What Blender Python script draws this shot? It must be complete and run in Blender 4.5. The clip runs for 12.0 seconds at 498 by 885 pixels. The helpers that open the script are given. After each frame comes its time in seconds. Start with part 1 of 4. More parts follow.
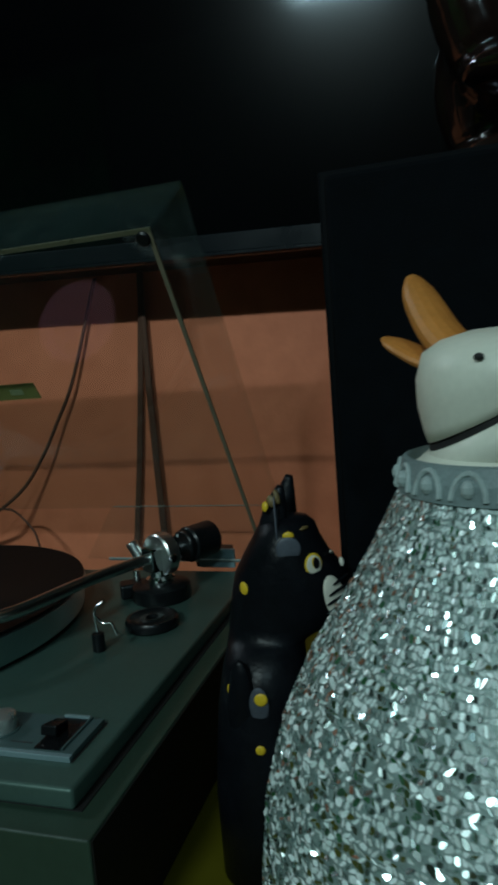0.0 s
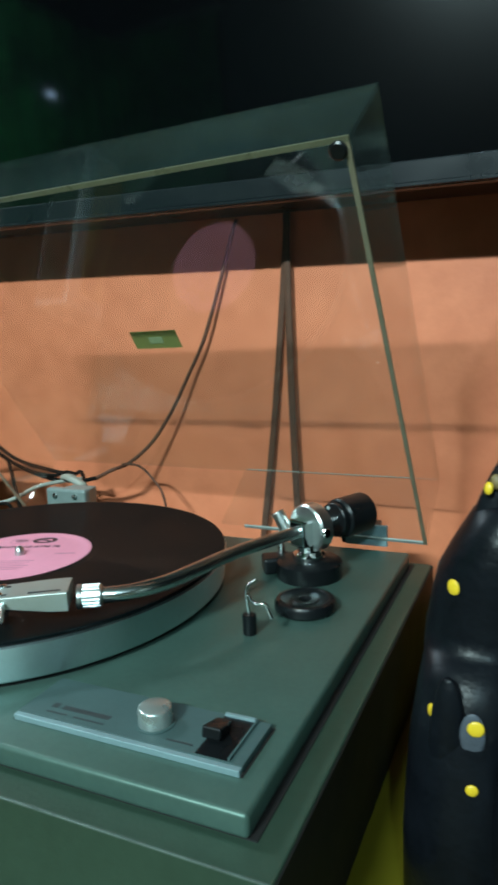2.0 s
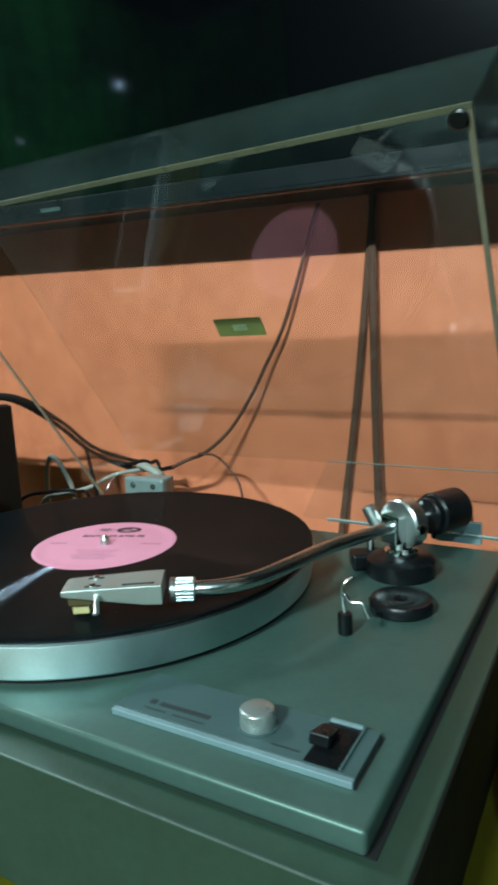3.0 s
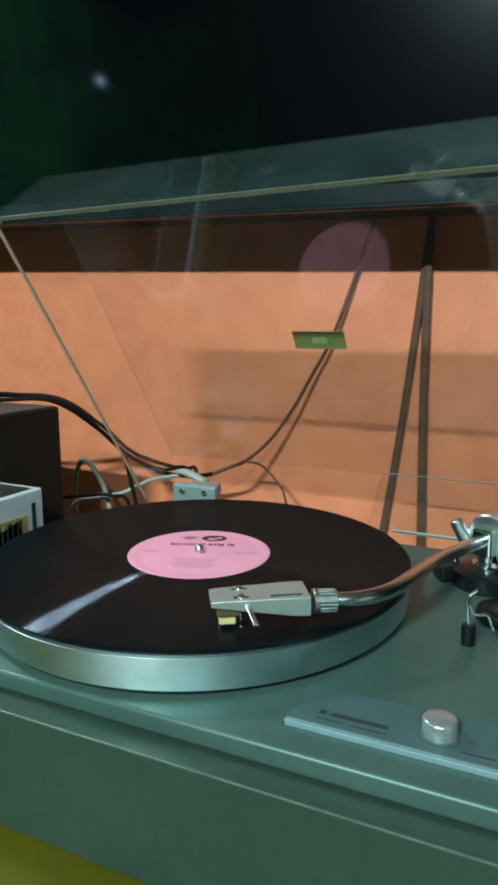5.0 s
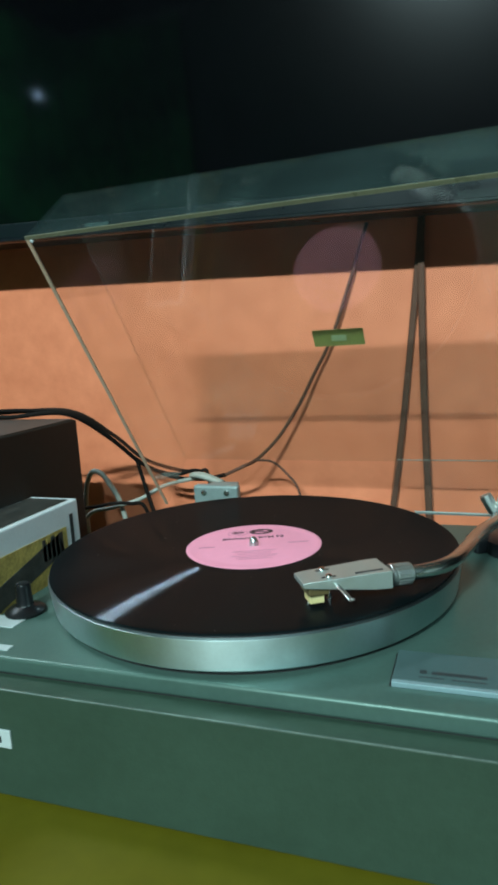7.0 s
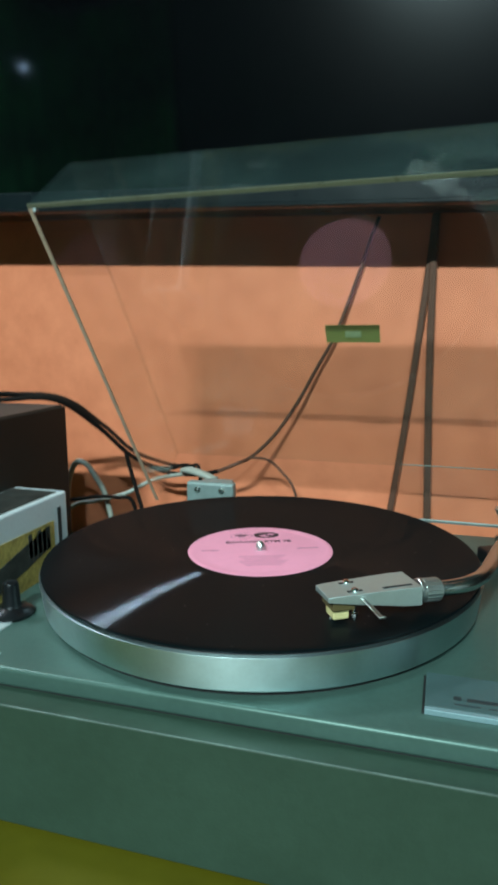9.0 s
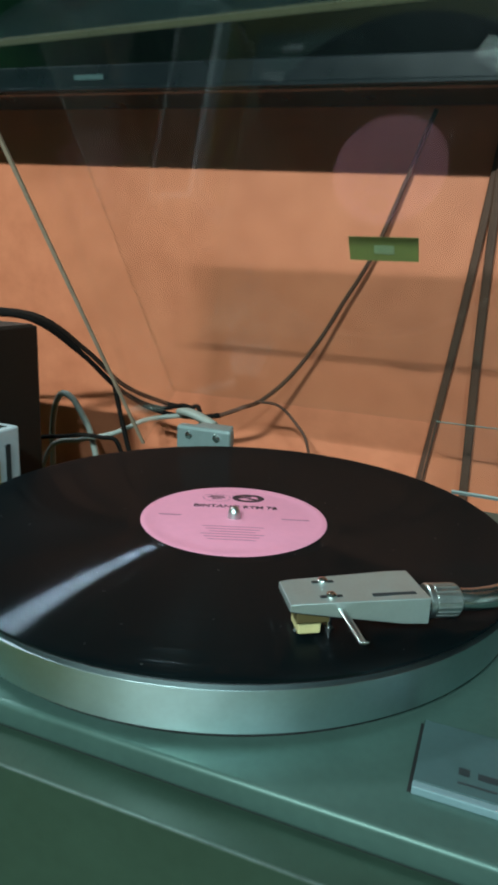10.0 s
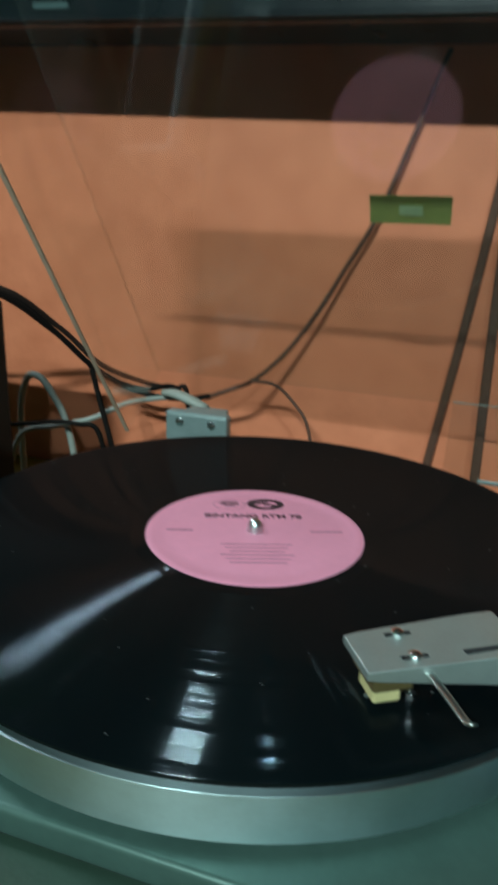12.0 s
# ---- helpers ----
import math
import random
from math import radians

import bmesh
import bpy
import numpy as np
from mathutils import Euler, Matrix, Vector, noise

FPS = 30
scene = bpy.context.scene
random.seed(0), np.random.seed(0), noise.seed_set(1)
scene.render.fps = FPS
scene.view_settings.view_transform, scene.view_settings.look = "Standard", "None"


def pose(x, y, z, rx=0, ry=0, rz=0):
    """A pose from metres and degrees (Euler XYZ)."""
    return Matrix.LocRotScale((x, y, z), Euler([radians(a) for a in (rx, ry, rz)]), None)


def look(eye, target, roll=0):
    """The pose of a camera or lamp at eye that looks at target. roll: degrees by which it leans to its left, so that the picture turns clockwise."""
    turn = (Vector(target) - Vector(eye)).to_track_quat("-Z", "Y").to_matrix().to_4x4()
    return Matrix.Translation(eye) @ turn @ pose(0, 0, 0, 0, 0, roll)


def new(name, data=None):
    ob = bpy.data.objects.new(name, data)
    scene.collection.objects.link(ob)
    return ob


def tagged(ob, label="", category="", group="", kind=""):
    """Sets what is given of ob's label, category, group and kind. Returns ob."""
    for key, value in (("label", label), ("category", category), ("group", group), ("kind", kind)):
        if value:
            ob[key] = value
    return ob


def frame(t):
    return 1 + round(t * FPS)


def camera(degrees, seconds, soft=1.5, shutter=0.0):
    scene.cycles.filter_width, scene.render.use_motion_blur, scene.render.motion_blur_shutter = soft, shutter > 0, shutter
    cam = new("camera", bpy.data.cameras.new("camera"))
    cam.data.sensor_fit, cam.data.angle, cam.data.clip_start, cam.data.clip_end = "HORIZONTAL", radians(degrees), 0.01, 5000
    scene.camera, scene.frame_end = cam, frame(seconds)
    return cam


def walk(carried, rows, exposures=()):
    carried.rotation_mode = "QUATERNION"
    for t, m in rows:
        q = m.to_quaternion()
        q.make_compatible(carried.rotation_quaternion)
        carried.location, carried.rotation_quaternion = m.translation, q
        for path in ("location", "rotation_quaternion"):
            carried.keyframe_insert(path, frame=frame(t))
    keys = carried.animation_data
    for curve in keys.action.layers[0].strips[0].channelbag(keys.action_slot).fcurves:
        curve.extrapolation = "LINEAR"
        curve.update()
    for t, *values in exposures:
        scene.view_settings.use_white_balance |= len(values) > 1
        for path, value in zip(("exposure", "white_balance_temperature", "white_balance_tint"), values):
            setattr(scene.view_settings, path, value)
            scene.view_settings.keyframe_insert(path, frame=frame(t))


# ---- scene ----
cam = camera(41.4, 12.0, soft=3.3, shutter=0.5)
PATH = [
    (0, (0.421, -0.375, 0.305), (-0.19, 1.515, 0.074), -4.5),
    (0.5, (0.403, -0.357, 0.301), (-0.269, 1.51, 0.05), -4.0),
    (1, (0.382, -0.345, 0.302), (-0.362, 1.489, 0.014), -3.3),
    (1.5, (0.367, -0.337, 0.3), (-0.437, 1.464, -0.034), -2.7),
    (2, (0.353, -0.333, 0.299), (-0.524, 1.434, -0.026), -2.7),
    (2.5, (0.339, -0.331, 0.299), (-0.629, 1.386, -0.044), -2.8),
    (3, (0.326, -0.33, 0.298), (-0.702, 1.351, -0.049), -2.9),
    (3.5, (0.295, -0.322, 0.296), (-0.785, 1.305, -0.134), -1.0),
    (3.7, (0.289, -0.326, 0.300), (-0.798, 1.301, -0.115), -1.1),
    (5.3, (0.216, -0.403, 0.309), (-0.598, 1.392, -0.032), 0.2),
    (5.5, (0.207, -0.411, 0.31), (-0.587, 1.389, -0.049), 0.3),
    (6, (0.184, -0.416, 0.309), (-0.614, 1.382, -0.057), -0.4),
    (6.5, (0.182, -0.43, 0.31), (-0.575, 1.393, -0.012), -2.2),
    (7, (0.172, -0.441, 0.307), (-0.54, 1.399, -0.022), -3.6),
    (7.2, (0.167, -0.447, 0.305), (-0.512, 1.406, -0.020), -4.5),
    (8.8, (0.126, -0.437, 0.303), (-0.391, 1.469, -0.001), -1.0),
    (9, (0.131, -0.422, 0.305), (-0.484, 1.448, -0.044), -0.4),
    (9.5, (0.159, -0.363, 0.291), (-0.512, 1.471, -0.138), 0.8),
    (10, (0.135, -0.309, 0.282), (-0.606, 1.478, -0.228), 2.5),
    (10.5, (0.136, -0.271, 0.275), (-0.526, 1.519, -0.325), -0.1),
    (11, (0.118, -0.251, 0.276), (-0.459, 1.512, -0.472), -1.0),
    (11.5, (0.105, -0.25, 0.285), (-0.444, 1.501, -0.509), 0.4),
    (12, (0.086, -0.266, 0.284), (-0.528, 1.536, -0.331), 2.3),
]
walk(cam, [(t, look(eye, target, roll)) for t, eye, target, roll in PATH],
     exposures=[(0.0, -2.05, 6080, 4), (0.5, -1.62, 6080, 4), (0.8, -1.2, 6080, 4), (1.1, -0.35, 6080, 4), (1.4, -0.10, 6080, 4), (6.5, -0.03, 6080, 4), (9.0, -0.05, 6080, 4), (9.4, -0.10, 6080, 4), (10.2, -0.35, 6080, 4), (11.0, -0.60, 6080, 4), (12.0, -0.62, 6080, 4)])

# ---- light: two tube lamps behind the viewer, one small lamp to the side, an added curtain fill ----
world = bpy.data.worlds.new("night_room")
scene.world = world
world.use_nodes = True
world.node_tree.nodes["Background"].inputs["Color"].default_value = (0.35, 0.6, 0.55, 1)
world.node_tree.nodes["Background"].inputs["Strength"].default_value = 0.02


def area_lamp(name, eye, target, sx, sy, watts, colour):
    data = bpy.data.lights.new(name, "AREA")
    data.shape, data.size, data.size_y = "RECTANGLE", sx, sy
    data.energy, data.color = watts, colour
    ob = new(name, data)
    ob.matrix_world = look(eye, target)
    return ob


LAMP_A, LAMP_B, LAMP_C, FILL_D = (0.0, -2.32, 1.73), (1.05, -2.25, 1.65), (-1.55, 0.12, 1.65), (-1.50, -1.10, 1.88)
area_lamp("tube_and_fill_light", LAMP_A, (0.0, 0.1, 0.3), 0.40, 0.045, 95.0, (0.81, 1.0, 0.97))
area_lamp("tube_and_fill_light", LAMP_B, (0.0, 0.1, 0.3), 0.08, 0.12, 27.0, (0.66, 0.94, 1.0))
area_lamp("side_light", LAMP_C, (0.0, 0.0, 0.15), 0.22, 0.22, 22.0, (0.80, 0.94, 1.0))
# added fill, kept out of view, that brightens only the green curtain
area_lamp("tube_and_fill_light", (FILL_D[0], FILL_D[1] - 0.20, FILL_D[2]), (-2.35, -2.6, 1.0), 0.50, 0.05, 25.0, (0.80, 1.0, 0.95))

# ---- materials ----
def material(name, base, rough=0.5, metal=0.0, vary=0.12, scale=30.0, bump=0.0, bump_scale=200.0, coat=0.0, spec=0.5, rough_vary=0.1, dark=None):
    """A surface with colour and gloss that vary at two scales."""
    m = bpy.data.materials.new(name)
    m.use_nodes = True
    nt = m.node_tree
    b = nt.nodes["Principled BSDF"]
    tc = nt.nodes.new("ShaderNodeTexCoord")
    n1 = nt.nodes.new("ShaderNodeTexNoise")
    n1.inputs["Scale"].default_value, n1.inputs["Detail"].default_value = scale, 6.0
    n2 = nt.nodes.new("ShaderNodeTexNoise")
    n2.inputs["Scale"].default_value, n2.inputs["Detail"].default_value = scale * 7.3, 4.0
    add = nt.nodes.new("ShaderNodeMath")
    add.operation = "MULTIPLY_ADD"
    add.inputs[1].default_value = 0.45
    half = nt.nodes.new("ShaderNodeMath")
    half.operation = "MULTIPLY"
    half.inputs[1].default_value = 0.55
    for n in (n1, n2):
        nt.links.new(tc.outputs["Object"], n.inputs["Vector"])
    nt.links.new(n1.outputs["Fac"], half.inputs[0])
    nt.links.new(n2.outputs["Fac"], add.inputs[0])
    nt.links.new(half.outputs[0], add.inputs[2])
    ramp = nt.nodes.new("ShaderNodeValToRGB")
    lo = dark if dark else tuple(c * (1 - vary) for c in base)
    hi = tuple(min(1.0, c * (1 + vary)) for c in base)
    ramp.color_ramp.elements[0].position, ramp.color_ramp.elements[1].position = 0.32, 0.68
    ramp.color_ramp.elements[0].color, ramp.color_ramp.elements[1].color = (*lo, 1), (*hi, 1)
    nt.links.new(add.outputs[0], ramp.inputs["Fac"])
    nt.links.new(ramp.outputs["Color"], b.inputs["Base Color"])
    rr = nt.nodes.new("ShaderNodeMapRange")
    rr.inputs["To Min"].default_value, rr.inputs["To Max"].default_value = max(0.02, rough - rough_vary), min(1.0, rough + rough_vary)
    nt.links.new(n1.outputs["Fac"], rr.inputs["Value"])
    nt.links.new(rr.outputs["Result"], b.inputs["Roughness"])
    b.inputs["Metallic"].default_value = metal
    b.inputs["Coat Weight"].default_value = coat
    b.inputs["Specular IOR Level"].default_value = spec
    if bump:
        n3 = nt.nodes.new("ShaderNodeTexNoise")
        n3.inputs["Scale"].default_value, n3.inputs["Detail"].default_value = bump_scale, 3.0
        nt.links.new(tc.outputs["Object"], n3.inputs["Vector"])
        bp = nt.nodes.new("ShaderNodeBump")
        bp.inputs["Strength"].default_value, bp.inputs["Distance"].default_value = bump, 0.001
        nt.links.new(n3.outputs["Fac"], bp.inputs["Height"])
        nt.links.new(bp.outputs["Normal"], b.inputs["Normal"])
    return m


def clear_plastic(name, tint, gloss=1.0, haze_lo=0.003, haze_hi=0.013, veil=(0.40, 0.60, 0.58)):
    """Thin clear acrylic: lets light through, mirrors by Fresnel."""
    m = bpy.data.materials.new(name)
    m.use_nodes = True
    nt = m.node_tree
    nt.nodes.remove(nt.nodes["Principled BSDF"])
    tr = nt.nodes.new("ShaderNodeBsdfTransparent")
    tr.inputs["Color"].default_value = (*tint, 1)
    gl = nt.nodes.new("ShaderNodeBsdfGlossy")
    gl.inputs["Roughness"].default_value = 0.035
    gl.inputs["Color"].default_value = (gloss, gloss, gloss, 1)
    df = nt.nodes.new("ShaderNodeBsdfDiffuse")
    df.inputs["Color"].default_value = (*veil, 1)
    haze = nt.nodes.new("ShaderNodeMixShader")
    tc = nt.nodes.new("ShaderNodeTexCoord")
    nz = nt.nodes.new("ShaderNodeTexNoise")
    nz.inputs["Scale"].default_value, nz.inputs["Detail"].default_value = 14.0, 8.0
    nt.links.new(tc.outputs["Object"], nz.inputs["Vector"])
    mr = nt.nodes.new("ShaderNodeMapRange")
    mr.inputs["From Min"].default_value, mr.inputs["From Max"].default_value = 0.35, 0.75
    mr.inputs["To Min"].default_value, mr.inputs["To Max"].default_value = haze_lo, haze_hi
    nt.links.new(nz.outputs["Fac"], mr.inputs["Value"])
    nt.links.new(mr.outputs["Result"], haze.inputs["Fac"])
    fr = nt.nodes.new("ShaderNodeLayerWeight")
    po = nt.nodes.new("ShaderNodeMath")
    po.operation = "POWER"
    po.inputs[1].default_value = 4.0
    nt.links.new(fr.outputs["Facing"], po.inputs[0])
    sc = nt.nodes.new("ShaderNodeMapRange")
    sc.inputs["To Min"].default_value, sc.inputs["To Max"].default_value = 0.034, 1.0
    nt.links.new(po.outputs[0], sc.inputs["Value"])
    mix = nt.nodes.new("ShaderNodeMixShader")
    nt.links.new(sc.outputs["Result"], mix.inputs["Fac"])
    nt.links.new(tr.outputs["BSDF"], haze.inputs[1])
    nt.links.new(df.outputs["BSDF"], haze.inputs[2])
    nt.links.new(haze.outputs["Shader"], mix.inputs[1])
    nt.links.new(gl.outputs["BSDF"], mix.inputs[2])
    nt.links.new(mix.outputs["Shader"], nt.nodes["Material Output"].inputs["Surface"])
    return m


def vinyl_material():
    """Black pressed vinyl with rings of grooves and smooth gaps between the tracks."""
    m = material("vinyl", (0.004, 0.004, 0.0045), 0.30, 0.0, 0.2, 20.0)
    nt = m.node_tree
    b = nt.nodes["Principled BSDF"]
    for l in list(b.inputs["Roughness"].links):
        nt.links.remove(l)
    b.inputs["Specular IOR Level"].default_value = 0.13
    tc = nt.nodes.new("ShaderNodeTexCoord")
    sep = nt.nodes.new("ShaderNodeSeparateXYZ")
    nt.links.new(tc.outputs["Object"], sep.inputs["Vector"])
    comb = nt.nodes.new("ShaderNodeCombineXYZ")
    nt.links.new(sep.outputs["X"], comb.inputs["X"])
    nt.links.new(sep.outputs["Y"], comb.inputs["Y"])
    ln = nt.nodes.new("ShaderNodeVectorMath")
    ln.operation = "LENGTH"
    nt.links.new(comb.outputs["Vector"], ln.inputs[0])
    nz = nt.nodes.new("ShaderNodeTexNoise")
    nz.noise_dimensions = "1D"
    nz.inputs["Scale"].default_value, nz.inputs["Detail"].default_value = 260.0, 5.0
    nt.links.new(ln.outputs["Value"], nz.inputs["W"])
    ramp = nt.nodes.new("ShaderNodeValToRGB")
    ramp.color_ramp.interpolation = "CONSTANT"
    el = ramp.color_ramp.elements
    el[0].position, el[0].color = 0.0, (0.5, 0.5, 0.5, 1)
    el[1].position, el[1].color = 0.385, (1, 1, 1, 1)
    for p in (0.515, 0.622, 0.735, 0.848, 0.962):
        e = el.new(p)
        e.color = (0.85, 0.85, 0.85, 1)
        e = el.new(p + 0.008 if p < 0.95 else 0.999)
        e.color = (1, 1, 1, 1) if p < 0.95 else (0.5, 0.5, 0.5, 1)
    div = nt.nodes.new("ShaderNodeMath")
    div.operation = "DIVIDE"
    div.inputs[1].default_value = 0.1475
    nt.links.new(ln.outputs["Value"], div.inputs[0])
    nt.links.new(div.outputs[0], ramp.inputs["Fac"])
    def calc(op, a, c):
        n = nt.nodes.new("ShaderNodeMath")
        n.operation = op
        for k, v in ((0, a), (1, c)):
            if isinstance(v, (int, float)):
                n.inputs[k].default_value = v
            else:
                nt.links.new(v, n.inputs[k])
        return n.outputs[0]

    saw = calc("SUBTRACT", calc("MULTIPLY", calc("FRACT", calc("MULTIPLY", ln.outputs["Value"], 4100.0), 0.0), 2.0), 1.0)
    size = calc("ABSOLUTE", saw, 0.0)
    steep = calc("ADD", calc("MULTIPLY", size, calc("ADD", calc("MULTIPLY", nz.outputs["Fac"], 0.5), 0.68)), 0.40)
    flank = calc("MULTIPLY", steep, calc("GREATER_THAN", size, 0.08))
    tilt = calc("MULTIPLY", flank, ramp.outputs["Color"])
    way = nt.nodes.new("ShaderNodeVectorMath")
    way.operation = "NORMALIZE"
    nt.links.new(comb.outputs["Vector"], way.inputs[0])
    side = nt.nodes.new("ShaderNodeVectorMath")
    side.operation = "SCALE"
    nt.links.new(way.outputs["Vector"], side.inputs[0])
    nt.links.new(tilt, side.inputs["Scale"])
    geo = nt.nodes.new("ShaderNodeNewGeometry")
    total = nt.nodes.new("ShaderNodeVectorMath")
    total.operation = "ADD"
    nt.links.new(geo.outputs["Normal"], total.inputs[0])
    nt.links.new(side.outputs["Vector"], total.inputs[1])
    unit = nt.nodes.new("ShaderNodeVectorMath")
    unit.operation = "NORMALIZE"
    nt.links.new(total.outputs["Vector"], unit.inputs[0])
    gl = nt.nodes.new("ShaderNodeBsdfGlossy")
    gl.inputs["Roughness"].default_value = 0.085
    gl.inputs["Color"].default_value = (0.019, 0.022, 0.025, 1)
    df = nt.nodes.new("ShaderNodeBsdfDiffuse")
    df.inputs["Color"].default_value = (0.0022, 0.0044, 0.0052, 1)
    vo = nt.nodes.new("ShaderNodeTexVoronoi")
    vo.inputs["Scale"].default_value = 240.0
    nt.links.new(tc.outputs["Object"], vo.inputs["Vector"])
    pick = nt.nodes.new("ShaderNodeSeparateColor")
    nt.links.new(vo.outputs["Color"], pick.inputs["Color"])
    speck = calc("MULTIPLY", calc("LESS_THAN", vo.outputs["Distance"], 0.085), calc("GREATER_THAN", pick.outputs["Red"], 0.90))
    dust = nt.nodes.new("ShaderNodeMix")
    dust.data_type = "RGBA"
    dust.inputs["A"].default_value, dust.inputs["B"].default_value = (0.0022, 0.0044, 0.0052, 1), (0.16, 0.17, 0.17, 1)
    nt.links.new(speck, dust.inputs["Factor"])
    nt.links.new(dust.outputs["Result"], df.inputs["Color"])
    both = nt.nodes.new("ShaderNodeAddShader")
    nt.links.new(unit.outputs["Vector"], gl.inputs["Normal"])
    nt.links.new(gl.outputs["BSDF"], both.inputs[0])
    nt.links.new(df.outputs["BSDF"], both.inputs[1])
    flat = nt.nodes.new("ShaderNodeBsdfGlossy")
    flat.inputs["Roughness"].default_value = 0.30
    fr = nt.nodes.new("ShaderNodeFresnel")
    fr.inputs["IOR"].default_value = 1.28
    whole = nt.nodes.new("ShaderNodeMixShader")
    nt.links.new(calc("MULTIPLY", fr.outputs["Fac"], 0.30), whole.inputs["Fac"])
    nt.links.new(both.outputs["Shader"], whole.inputs[1])
    nt.links.new(flat.outputs["BSDF"], whole.inputs[2])
    nt.links.new(whole.outputs["Shader"], nt.nodes["Material Output"].inputs["Surface"])
    nt.nodes.remove(b)
    return m


def brushed(name, base, rough):
    """Brushed or anodised aluminium."""
    m = material(name, base, rough, 0.85, 0.06, 60.0, 0.05, 900.0, rough_vary=0.05)
    return m


def turned(name, base, rough):
    """Lathe-turned aluminium: fine rings that spread light upwards and downwards."""
    m = material(name, base, rough, 1.0, 0.05, 60.0, rough_vary=0.05)
    b = m.node_tree.nodes["Principled BSDF"]
    tg = m.node_tree.nodes.new("ShaderNodeTangent")
    tg.direction_type, tg.axis = "RADIAL", "Z"
    m.node_tree.links.new(tg.outputs["Tangent"], b.inputs["Tangent"])
    b.inputs["Anisotropic"].default_value, b.inputs["Anisotropic Rotation"].default_value = 0.75, 0.25
    return m


